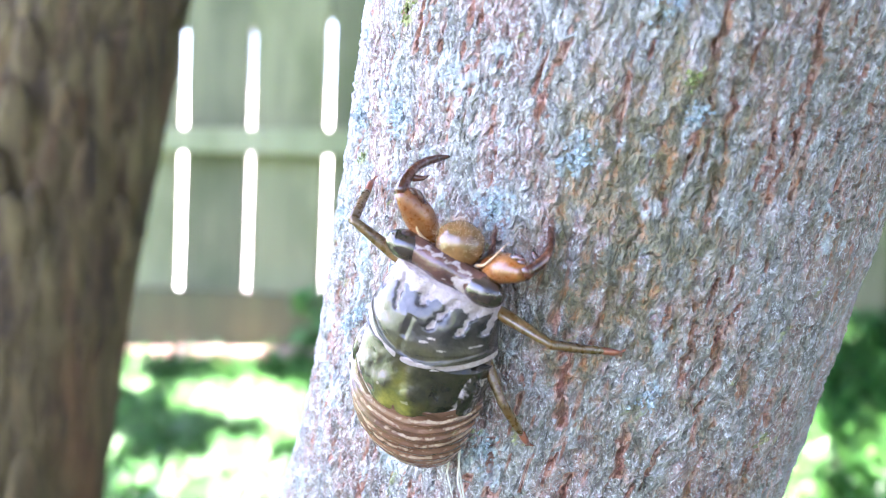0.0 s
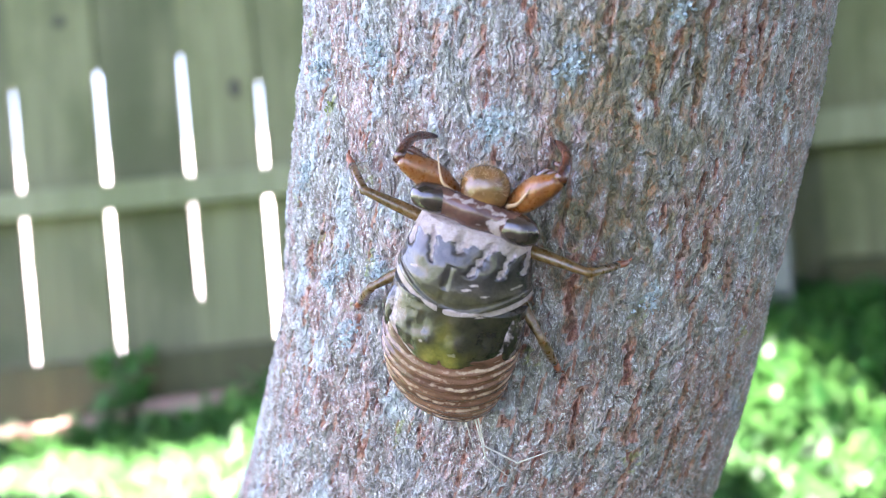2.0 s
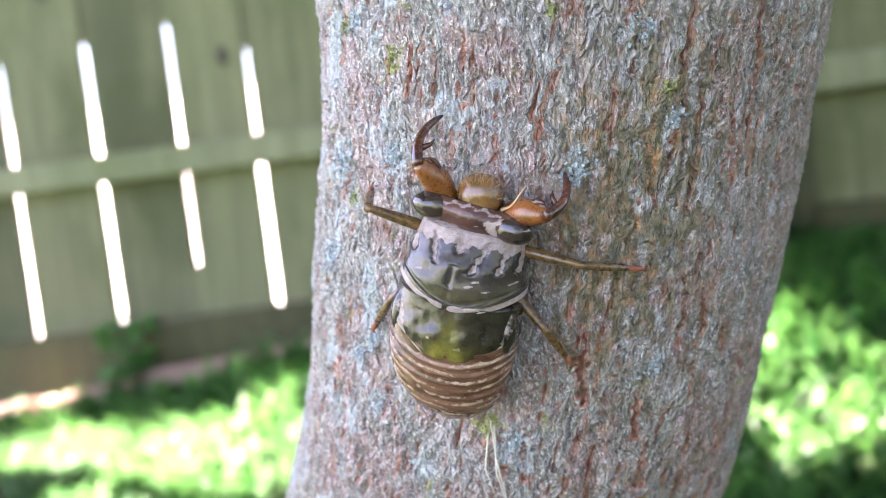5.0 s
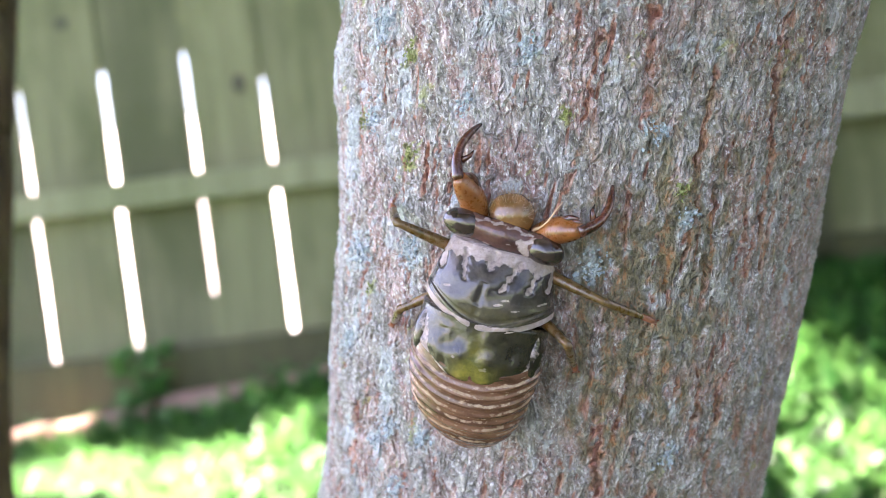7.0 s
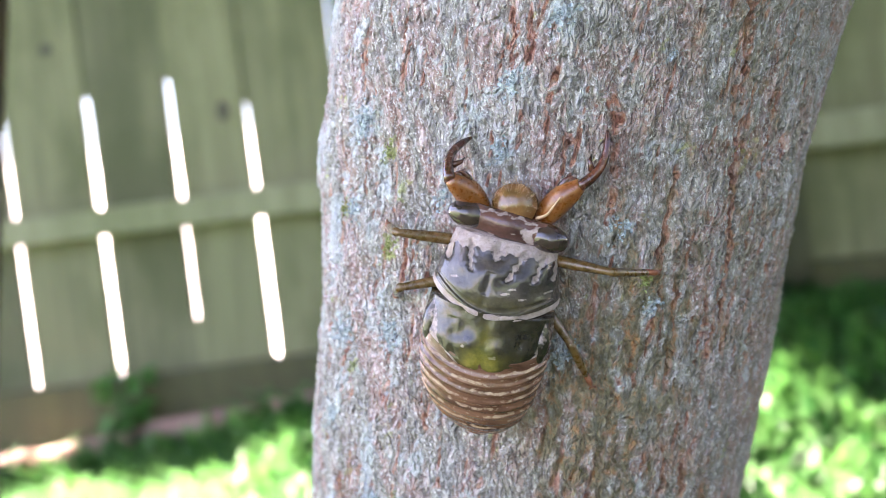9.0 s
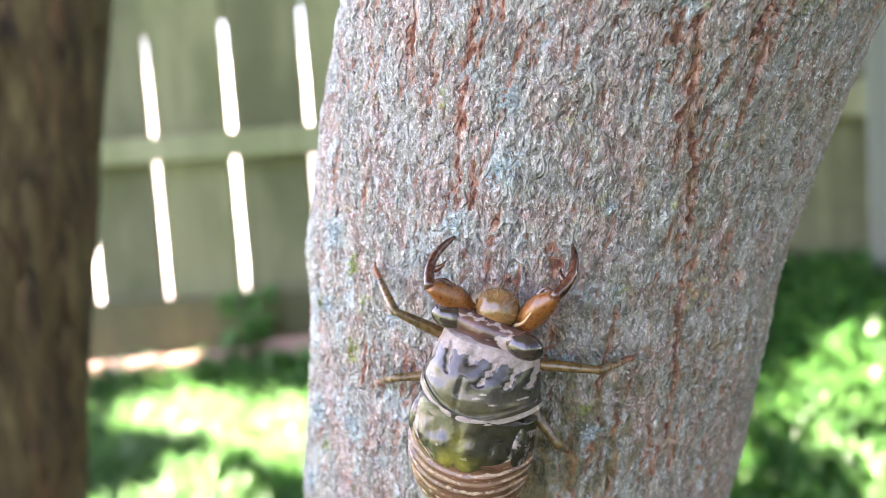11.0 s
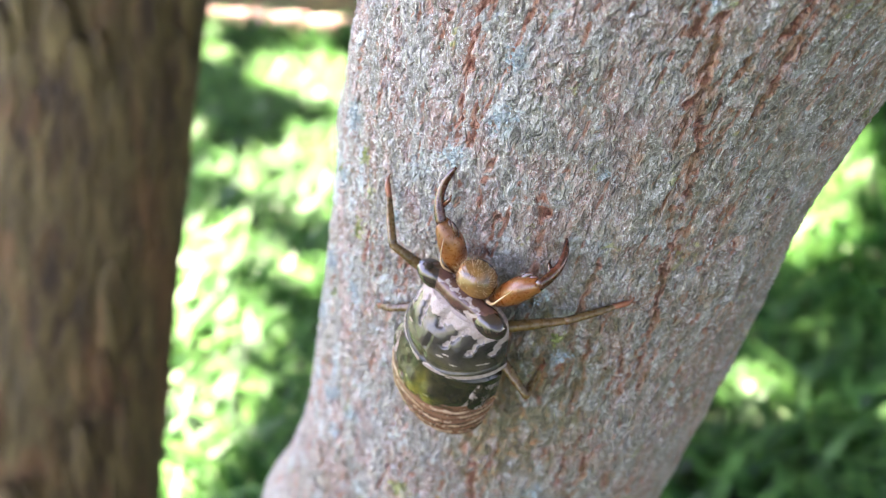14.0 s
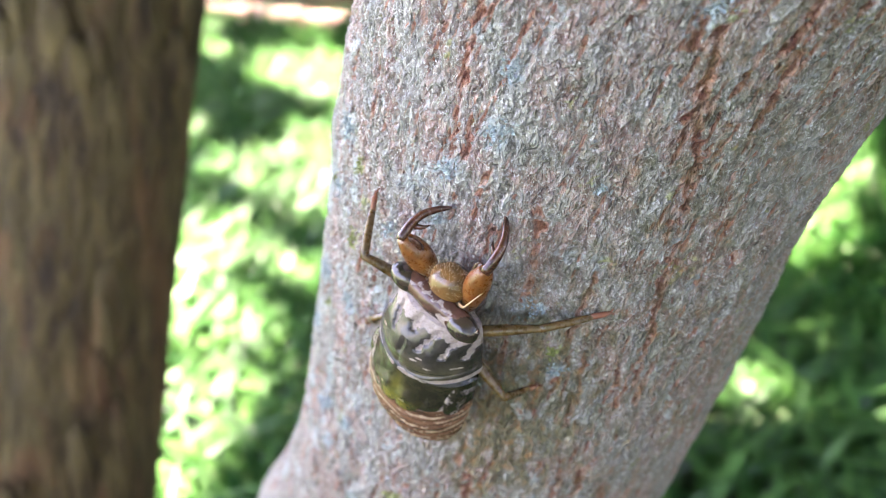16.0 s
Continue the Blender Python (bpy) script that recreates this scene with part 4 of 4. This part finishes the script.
    for key, hip in hips.items():
        sx = -1 if "left" in key else 1
        kind = key.split("_")[0]
        l1, l2, pole = REACH[kind]
        thigh, shin = bmesh.new(), bmesh.new()
        if kind == "front":
            tube(thigh, *smooth_line([(0, -1.2, 0), (0, 1.0, 0), (sx * -0.2, 3.2, 0), (sx * -0.3, 5.6, 0), (0, 7.6, 0), (0, 8.7, 0)], [1.0, 1.7, 2.25, 2.2, 1.6, 1.0], 16), 18, 0.88)
            tube(shin, *smooth_line([(0, -0.5, 0), (sx * 0.75, 1.3, 0.2), (sx * 1.1, 3.4, 0.2), (sx * 0.75, 5.4, 0.1), (sx * -0.15, 7.2, 0), (sx * -1.0, 8.4, -0.1)], [0.95, 0.95, 0.78, 0.66, 0.6, 0.22], 16), 12, 0.85)
            tube(shin, [(sx * 0.3, 2.4, 0), (sx * -0.7, 3.4, 0), (sx * -1.0, 4.3, 0)], [0.5, 0.3, 0.06], 8)
            mats = (AMBER, CLAW)
        else:
            k = 0.95 if kind == "middle" else 0.9
            tube(thigh, *smooth_line([(0, -0.6, 0), (0, 1.5, 0), (0, l1 * 0.5, 0), (0, l1 * 0.85, 0), (0, l1 + 0.3, 0)], [0.9 * k, 1.15 * k, 1.05 * k, 0.8 * k, 0.6], 12), 12, 0.85)
            tube(shin, *smooth_line([(0, -0.3, 0), (0, l2 * 0.3, 0.15), (0, l2 * 0.62, 0.1), (0, l2 * 0.70, 0)], [0.68, 0.72, 0.6, 0.42], 10), 10, 0.9)
            for n in range(4):
                tube(shin, [(sx * 0.3, l2 * (0.3 + 0.1 * n), -0.2), (sx * 0.9, l2 * (0.36 + 0.1 * n), -0.5)], [0.14, 0.02], 5)
            mats = (SHIN, SHIN)
        femur = part("femur", thigh, mats[0], body, "thick amber digging thigh" if kind == "front" else "olive brown thigh")
        femur.location = Vector(hip) * MM
        tibia = part("tibia", shin, mats[1], femur, "dark brown sickle claw" if kind == "front" else "slender olive brown shin")
        if kind == "front":
            for foot_x, foot_y, long_ in ((-1.3, 6.2, 2.3), (-0.7, 7.4, 1.3)):
                tooth = bmesh.new()
                tube(tooth, *smooth_line([(sx * foot_x, foot_y - 0.4, -0.2), (sx * (foot_x - 0.55), foot_y + long_ * 0.5, -0.3), (sx * (foot_x - 0.2), foot_y + long_, -0.3)], [0.75, 0.5, 0.08], 8), 8)
                part("tooth", tooth, CLAW, femur, "dark pointed tooth")
        else:
            foot = bmesh.new()
            tube(foot, [(0, l2 * 0.66, 0), (0, l2 * 0.84, 0.12), (0, l2 * 0.95, 0)], [0.48, 0.48, 0.28], 8)
            for s2 in (-1, 1):
                tube(foot, [(0, l2 * 0.93, 0), (s2 * 0.5, l2 * 0.98, 0), (s2 * 0.6, l2 * 1.01, -0.3)], [0.2, 0.14, 0.03], 5)
            bpy_join(foot, tibia, FOOT)
        legs[key] = (Vector(hip), femur, tibia, l1, l2, Vector((sx * pole[0], pole[1], pole[2])))
    return body, legs


def bpy_join(bm, ob, material):
    """Adds bm to ob's mesh with a second material."""
    ob.data.materials.append(material)
    for f in bm.faces:
        f.material_index = 1
        f.smooth = True
    bm.from_mesh(ob.data)
    bm.to_mesh(ob.data)
    bm.free()


nymph, legs = build_nymph()


# ---- lichen and dry fibres on the bark ----
def on_bark(turn, z, lift=0.03):
    """A point over the bark, in mm: turn in degrees, height and lift in cm."""
    ax, ay, r = (float(v) for v in stem_axis(np.array(z)))
    return Vector((ax + (r + lift) * math.cos(radians(turn)), ay + (r + lift) * math.sin(radians(turn)), z + GZ)) * 10


def on_form(turn, z, lift):
    """The same over the uneven skin of the bark itself, in metres."""
    th, zs, rad = BARK_FORM
    i, j = min(len(zs) - 1, int(np.searchsorted(zs, z))), min(len(th) - 1, int(np.searchsorted(th, radians(turn))))
    ax, ay, _ = (float(v) for v in stem_axis(np.array(z)))
    r = float(rad[i, j]) + lift
    return Vector((ax + r * math.cos(radians(turn)), ay + r * math.sin(radians(turn)), z + GZ)) / 100


def tuft(name, turn, z, size, material, label, category, group, seed):
    """A rosette of small curled lobes that grips the bark; size in mm."""
    rnd = random.Random(seed)
    bm = bmesh.new()
    for _ in range(int(8 + size * size * 3.6)):
        a, d = rnd.uniform(0, 6.283), size * 0.85 * math.sqrt(rnd.random()) * (0.65 + 0.35 * math.sin(3 * rnd.uniform(0, 6.283)))
        du, dv = math.cos(a) * d, math.sin(a) * d * 1.1
        tc, zc = turn + math.degrees(du / 42), z + dv / 10
        r = rnd.uniform(0.13, 0.36)
        tip = on_form(tc, zc, rnd.uniform(0.012, 0.03))
        out = Vector((math.cos(radians(tc)), math.sin(radians(tc)), 0))
        side, up = Vector((-out.y, out.x, 0)), Vector((0, 0, 1))
        lean = rnd.uniform(-0.5, 0.5), rnd.uniform(-0.5, 0.5)
        ring = []
        for k in range(7):
            b = 2 * math.pi * k / 7
            q = r * rnd.uniform(0.55, 1.25)
            ring.append(bm.verts.new(tip + (side * math.cos(b) * q + up * math.sin(b) * q + out * (math.cos(b) * lean[0] + math.sin(b) * lean[1] + 0.25) * q) * MM))
        foot = bm.verts.new(tip - out * 0.25 * MM)
        for k in range(7):
            bm.faces.new((ring[k], ring[(k + 1) % 7], foot))
    me = bpy.data.meshes.new(name)
    bm.to_mesh(me)
    bm.free()
    me.materials.append(material)
    tagged(new(name, me), label, category, group)


def crust(name, lo, hi):
    m, t, p = mat(name)
    col = ramp(t, tex(t, 1500, 4, 0.7), [(0.35, lo), (0.65, hi)])
    shade = node(t, "ShaderNodeMapRange", {0: node(t, "ShaderNodeNewGeometry").outputs["Random Per Island"], 3: 0.75, 4: 1.1}).outputs[0]
    t.links.new(node(t, "ShaderNodeHueSaturation", {"Value": shade, "Color": col}).outputs[0], p.inputs["Base Color"])
    p.inputs["Roughness"].default_value = 0.9
    return m


PALE_CRUST = crust("lichen_crust", (0.29, 0.35, 0.36), (0.57, 0.65, 0.68))
YELLOW_CRUST = crust("moss_crust", (0.21, 0.24, 0.07), (0.42, 0.46, 0.19))
for n, (turn, z, size) in enumerate(LICHENS):
    tuft("lichen", turn, z, size, PALE_CRUST, "pale blue-grey lobed lichen on the bark", "lichen", "lichens on the bark", n)
for n, (turn, z, size) in enumerate(MOSSES):
    tuft("lichen", turn, z, size * 0.8, YELLOW_CRUST, "small yellow-green lichen on the bark", "lichen", "lichens on the bark", 100 + n)


def build_fibre():
    bm = bmesh.new()
    for line in (((-84, -4.2), (-81, -4.9), (-77, -5.6), (-70, -5.9), (-64, -5.75)), ((-83, -4.3), (-80.5, -5.1), (-76, -5.8), (-71, -6.1)), ((-84, -4.4), (-83, -5.0), (-79, -5.6))):
        pts = [on_bark(a, z, 0.12 if i else 0.05) for i, (a, z) in enumerate(line)]
        tube(bm, pts, [0.18] + [0.15] * (len(pts) - 2) + [0.05], 6)
    me = bpy.data.meshes.new("plant_fibre")
    bm.to_mesh(me)
    bm.free()
    me.materials.append(FIBRE)
    tagged(new("plant_fibre", me), "dry pale plant fibre stuck to the bark", "fibre")


build_fibre()


# ---- what moves ----
# <crawl>
CRAWL = [
    (0, (-0.00928, -0.03547, 0.30161), (0.383, -0.207, 0.900), (0.074, -0.965, -0.253)),
    (0.5, (-0.00896, -0.035, 0.29973), (0.396, -0.253, 0.883), (0.004, -0.961, -0.277)),
    (1, (-0.00849, -0.03496, 0.29999), (0.404, -0.238, 0.883), (0.027, -0.962, -0.272)),
    (1.5, (-0.00722, -0.03512, 0.29997), (0.372, -0.251, 0.894), (0.052, -0.956, -0.289)),
    (2, (-0.00651, -0.03508, 0.29887), (0.371, -0.262, 0.891), (0.038, -0.954, -0.296)),
    (2.5, (-0.00637, -0.03469, 0.30009), (0.376, -0.262, 0.889), (0.030, -0.955, -0.294)),
    (3, (-0.00743, -0.0353, 0.30273), (0.367, -0.257, 0.894), (0.005, -0.961, -0.278)),
    (3.2, (-0.00844, -0.0352, 0.30278), (0.368, -0.232, 0.900), (0.007, -0.968, -0.252)),
    (5.3, (-0.00748, -0.03731, 0.31197), (0.328, -0.094, 0.940), (0.122, -0.983, -0.140)),
    (5.5, (-0.00709, -0.03744, 0.31285), (0.341, -0.043, 0.939), (0.163, -0.981, -0.104)),
    (6, (-0.00627, -0.03753, 0.31472), (0.366, -0.072, 0.928), (0.150, -0.979, -0.135)),
    (6.5, (-0.00596, -0.0383, 0.31754), (0.359, -0.057, 0.932), (0.144, -0.983, -0.115)),
    (7, (-0.00464, -0.03945, 0.32088), (0.366, -0.036, 0.930), (0.162, -0.982, -0.102)),
    (7.5, (-0.00196, -0.04011, 0.32414), (0.339, -0.061, 0.939), (0.153, -0.981, -0.119)),
    (8, (0.00062, -0.04103, 0.32808), (0.348, -0.071, 0.935), (0.154, -0.979, -0.132)),
    (8.5, (0.00281, -0.04235, 0.33278), (0.337, -0.065, 0.939), (0.162, -0.979, -0.126)),
    (9, (0.00291, -0.04273, 0.33503), (0.345, -0.081, 0.935), (0.158, -0.977, -0.143)),
    (9.2, (0.00424, -0.04306, 0.33685), (0.360, -0.069, 0.930), (0.173, -0.975, -0.139)),
    (11.3, (0.01232, -0.04466, 0.33871), (0.297, -0.048, 0.954), (0.006, -0.999, -0.052)),
    (11.5, (0.01257, -0.04453, 0.33826), (0.313, -0.080, 0.946), (-0.028, -0.997, -0.075)),
    (12, (0.01305, -0.04435, 0.33783), (0.319, -0.136, 0.938), (-0.070, -0.990, -0.120)),
    (12.5, (0.01385, -0.04423, 0.33726), (0.316, -0.148, 0.937), (-0.073, -0.989, -0.131)),
    (13, (0.01429, -0.04337, 0.33572), (0.308, -0.166, 0.937), (-0.061, -0.986, -0.155)),
    (13.5, (0.01292, -0.04314, 0.33438), (0.317, -0.172, 0.933), (-0.079, -0.985, -0.154)),
    (14, (0.01201, -0.04315, 0.33436), (0.327, -0.186, 0.927), (-0.067, -0.983, -0.173)),
    (14.5, (0.01194, -0.04338, 0.33457), (0.314, -0.168, 0.935), (-0.066, -0.986, -0.155)),
    (15, (0.01067, -0.04401, 0.33543), (0.302, -0.189, 0.935), (-0.105, -0.981, -0.164)),
    (15.5, (0.00958, -0.04445, 0.33714), (0.294, -0.177, 0.939), (-0.099, -0.983, -0.154)),
    (16, (0.00923, -0.04397, 0.33517), (0.296, -0.191, 0.936), (-0.095, -0.981, -0.171)),
]
# where each foot stands, in the space of the nymph, in mm
STEPS = {
    "front_left": [
        (0, (-7.46, 22.61, -0.75)),
        (0.5, (-9.09, 23.37, -1.54)),
        (1, (-9.02, 23.72, -1.13)),
        (1.5, (-10.69, 22.45, -2.13)),
        (2, (-9.24, 17.66, -1.80)),
        (2.5, (-6.81, 19.51, -0.80)),
        (3, (-4.27, 17.25, -0.25)),
        (3.2, (-3.47, 17.34, 0.37)),
        (5.3, (-8.46, 23.36, 1.75)),
        (5.5, (-6.88, 22.54, 3.37)),
        (6, (-7.03, 20.58, 2.77)),
        (6.5, (-8.62, 17.89, 1.96)),
        (7, (-7.87, 25.27, 3.60)),
        (7.5, (-8.96, 21.47, 2.20)),
        (8, (-9.47, 17.14, 1.32)),
        (8.5, (-9.88, 23.98, 2.00)),
        (9, (-8.98, 21.73, 1.56)),
        (9.2, (-10.71, 20.76, 1.33)),
        (11.3, (-9.87, 22.45, 3.25)),
        (11.5, (-10.42, 22.68, 2.89)),
        (12, (-10.86, 24.90, 2.12)),
        (12.5, (-12.07, 23.92, 1.89)),
        (13, (-12.77, 24.64, 1.85)),
        (13.5, (-11.90, 25.74, 1.76)),
        (14, (-11.51, 26.43, 1.12)),
        (14.5, (-9.53, 23.15, 1.24)),
        (15, (-7.50, 21.86, 0.45)),
        (15.5, (-5.68, 20.57, 0.40)),
        (16, (-6.15, 22.94, 0.19)),
    ],
    "front_right": [
        (0, (10.20, 19.29, -0.43)),
        (0.5, (9.45, 21.28, -2.11)),
        (1, (8.89, 21.01, -1.61)),
        (1.5, (8.20, 20.19, -1.60)),
        (2, (7.24, 21.02, -2.27)),
        (2.5, (8.13, 19.63, -1.74)),
        (3, (9.63, 17.57, -1.56)),
        (3.2, (10.53, 17.75, -1.06)),
        (5.3, (11.44, 19.01, 2.74)),
        (5.5, (11.13, 18.16, 3.77)),
        (6, (13.09, 27.34, 3.63)),
        (6.5, (13.48, 23.82, 3.52)),
        (7, (13.52, 20.74, 3.23)),
        (7.5, (12.94, 25.04, 2.99)),
        (8, (10.67, 23.47, 2.56)),
        (8.5, (11.24, 17.92, 1.63)),
        (9, (11.50, 26.38, 2.21)),
        (9.2, (8.92, 25.29, 2.73)),
        (11.3, (8.51, 24.70, -1.57)),
        (11.5, (9.56, 24.59, -3.72)),
        (12, (8.78, 22.66, -5.39)),
        (12.5, (6.74, 22.32, -4.77)),
        (13, (6.28, 23.18, -4.57)),
        (13.5, (6.84, 24.31, -4.89)),
        (14, (8.00, 22.53, -5.49)),
        (14.5, (7.87, 24.64, -4.86)),
        (15, (9.52, 24.03, -6.38)),
        (15.5, (3.51, 23.79, -2.16)),
        (16, (3.04, 25.66, -2.31)),
    ],
    "middle_left": [
        (0, (-18.64, 12.44, -5.82)),
        (0.5, (-19.66, 13.49, -5.19)),
        (1, (-19.29, 12.84, -4.89)),
        (1.5, (-20.38, 8.78, -6.15)),
        (2, (-21.69, 9.54, -6.50)),
        (2.5, (-21.35, 8.73, -5.49)),
        (3, (-19.72, 6.92, -4.76)),
        (3.2, (-18.88, 7.26, -4.37)),
        (5.3, (-17.41, 9.42, -4.73)),
        (5.5, (-17.56, 7.89, -5.03)),
        (6, (-17.71, 5.75, -5.04)),
        (6.5, (-17.99, 13.45, -3.63)),
        (7, (-18.12, 9.68, -4.75)),
        (7.5, (-18.71, 6.83, -5.12)),
        (8, (-19.34, 12.35, -3.89)),
        (8.5, (-19.36, 7.29, -4.93)),
        (9, (-18.74, 5.29, -5.14)),
        (9.2, (-21.15, 6.14, -6.32)),
        (11.3, (-22.15, 13.62, 0.47)),
        (11.5, (-22.74, 13.56, 0.71)),
        (12, (-23.98, 13.72, 0.57)),
        (12.5, (-27.49, 10.59, -0.41)),
        (13, (-25.06, 15.45, 0.56)),
        (13.5, (-24.02, 16.66, 0.88)),
        (14, (-22.53, 15.83, 0.32)),
        (14.5, (-22.49, 15.30, 0.44)),
        (15, (-21.09, 15.26, 0.22)),
        (15.5, (-19.38, 13.94, 0.04)),
        (16, (-20.08, 15.14, -0.27)),
    ],
    "middle_right": [
        (0, (23.22, 5.60, -4.22)),
        (0.5, (21.55, 7.85, -5.82)),
        (1, (21.84, 6.00, -5.30)),
        (1.5, (21.40, 5.64, -5.22)),
        (2, (20.14, 5.79, -5.70)),
        (2.5, (21.10, 5.27, -5.61)),
        (3, (21.21, 3.20, -5.03)),
        (3.2, (22.35, 3.83, -5.11)),
        (5.3, (25.10, 7.64, -2.91)),
        (5.5, (24.19, 9.76, -1.25)),
        (6, (23.52, 7.80, -1.48)),
        (6.5, (23.09, 6.24, -1.36)),
        (7, (24.00, 2.73, -2.36)),
        (7.5, (22.76, 6.88, -2.32)),
        (8, (21.17, 5.04, -2.58)),
        (8.5, (15.40, 5.70, -0.77)),
        (9, (22.89, 7.26, -3.55)),
        (9.2, (22.58, 5.90, -3.54)),
        (11.3, (17.45, 8.60, -10.36)),
        (11.5, (16.33, 8.48, -10.77)),
        (12, (15.55, 9.29, -11.57)),
        (12.5, (14.95, 8.83, -11.90)),
        (13, (17.30, 11.68, -14.43)),
        (13.5, (18.17, 12.53, -15.30)),
        (14, (18.85, 12.94, -14.88)),
        (14.5, (18.10, 11.80, -13.77)),
        (15, (18.94, 12.65, -14.97)),
        (15.5, (20.58, 11.81, -14.95)),
        (16, (19.79, 12.52, -14.11)),
    ],
    "hind_left": [
        (0, (-13.46, -14.59, -4.08)),
        (0.5, (-15.36, -12.62, -3.06)),
        (1, (-13.25, -9.71, -2.32)),
        (1.5, (-16.03, -9.84, -3.52)),
        (2, (-15.49, -11.51, -2.73)),
        (2.5, (-14.32, -12.33, -1.48)),
        (3, (-14.01, -14.71, -1.58)),
        (3.2, (-12.74, -15.33, -1.60)),
        (5.3, (-13.75, -13.22, -5.80)),
        (5.5, (-12.90, -13.38, -6.46)),
        (6, (-13.07, -13.62, -5.74)),
        (6.5, (-13.86, -8.44, -5.56)),
        (7, (-14.57, -9.60, -7.05)),
        (7.5, (-14.71, -7.92, -5.45)),
        (8, (-14.74, -8.99, -5.02)),
        (8.5, (-14.79, -12.52, -5.83)),
        (9, (-15.33, -5.71, -4.92)),
        (9.2, (-15.49, -7.93, -5.34)),
        (11.3, (-19.84, -6.56, -2.08)),
        (11.5, (-19.43, -7.47, -1.25)),
        (12, (-19.41, -8.37, -0.15)),
        (12.5, (-18.39, -8.77, 0.20)),
        (13, (-18.76, -8.16, 0.68)),
        (13.5, (-18.35, -8.76, 0.82)),
        (14, (-18.19, -10.76, 0.42)),
        (14.5, (-16.20, -8.04, 0.40)),
        (15, (-17.21, -10.05, 0.33)),
        (15.5, (-15.60, -12.12, -0.12)),
        (16, (-16.65, -12.79, -0.17)),
    ],
    "hind_right": [
        (0, (16.47, -12.01, -1.01)),
        (0.5, (15.74, -12.12, -1.35)),
        (1, (15.48, -11.15, -1.16)),
        (1.5, (17.05, -11.78, -1.91)),
        (2, (15.24, -11.55, -1.94)),
        (2.5, (15.23, -11.89, -1.29)),
        (3, (15.07, -11.83, -1.09)),
        (3.2, (15.31, -11.94, -1.06)),
        (5.3, (18.51, -10.28, -1.81)),
        (5.5, (18.78, -10.87, -1.90)),
        (6, (18.34, -11.45, -1.20)),
        (6.5, (16.11, -7.78, -0.53)),
        (7, (14.47, -7.11, -0.53)),
        (7.5, (14.97, -8.50, -1.19)),
        (8, (15.77, -9.55, -1.78)),
        (8.5, (15.74, -11.46, -2.62)),
        (9, (17.06, -12.27, -2.42)),
        (9.2, (17.12, -12.21, -2.58)),
        (11.3, (11.77, -8.33, -8.25)),
        (11.5, (11.65, -8.77, -8.44)),
        (12, (11.73, -6.52, -8.61)),
        (12.5, (11.15, -4.54, -8.66)),
        (13, (10.64, -4.34, -7.93)),
        (13.5, (10.80, -3.59, -7.74)),
        (14, (11.06, -3.93, -6.95)),
        (14.5, (10.91, -4.79, -7.16)),
        (15, (11.88, -5.19, -7.91)),
        (15.5, (13.41, -7.13, -8.20)),
        (16, (13.91, -6.61, -8.38)),
    ],
}
# </crawl>


def facing(ahead, up):
    y = Vector(ahead).normalized()
    z = (Vector(up) - y * y.dot(Vector(up))).normalized()
    return Matrix((y.cross(z), y, z)).transposed().to_4x4()


def knee_of(hip, tip, l1, l2, pole):
    """The knee of a leg of two bones that reaches from hip to tip and bends towards pole."""
    way = tip - hip
    far = min(way.length, 0.985 * (l1 + l2))
    way.normalize()
    along = (l1 * l1 - l2 * l2 + far * far) / (2 * far)
    side = (pole - way * pole.dot(way)).normalized()
    return hip + way * along + side * math.sqrt(max(0.0, l1 * l1 - along * along))


def motions():
    walk(nymph, [(t, Matrix.Translation(at) @ facing(ahead, back)) for t, at, ahead, back in CRAWL])
    for key, (hip, femur, tibia, l1, l2, pole) in legs.items():
        thigh_rows, shin_rows = [], []
        for t, tip in STEPS[key]:
            tip = Vector(tip)
            knee = knee_of(hip, tip, l1, l2, pole)
            m = Matrix.Translation(hip * MM) @ facing(knee - hip, (0, 0, 1))
            k = Matrix.Translation(knee * MM) @ facing(tip - knee, (0, 0, 1))
            thigh_rows.append((t, m))
            shin_rows.append((t, m.inverted() @ k))
        walk(femur, thigh_rows)
        walk(tibia, shin_rows)


motions()
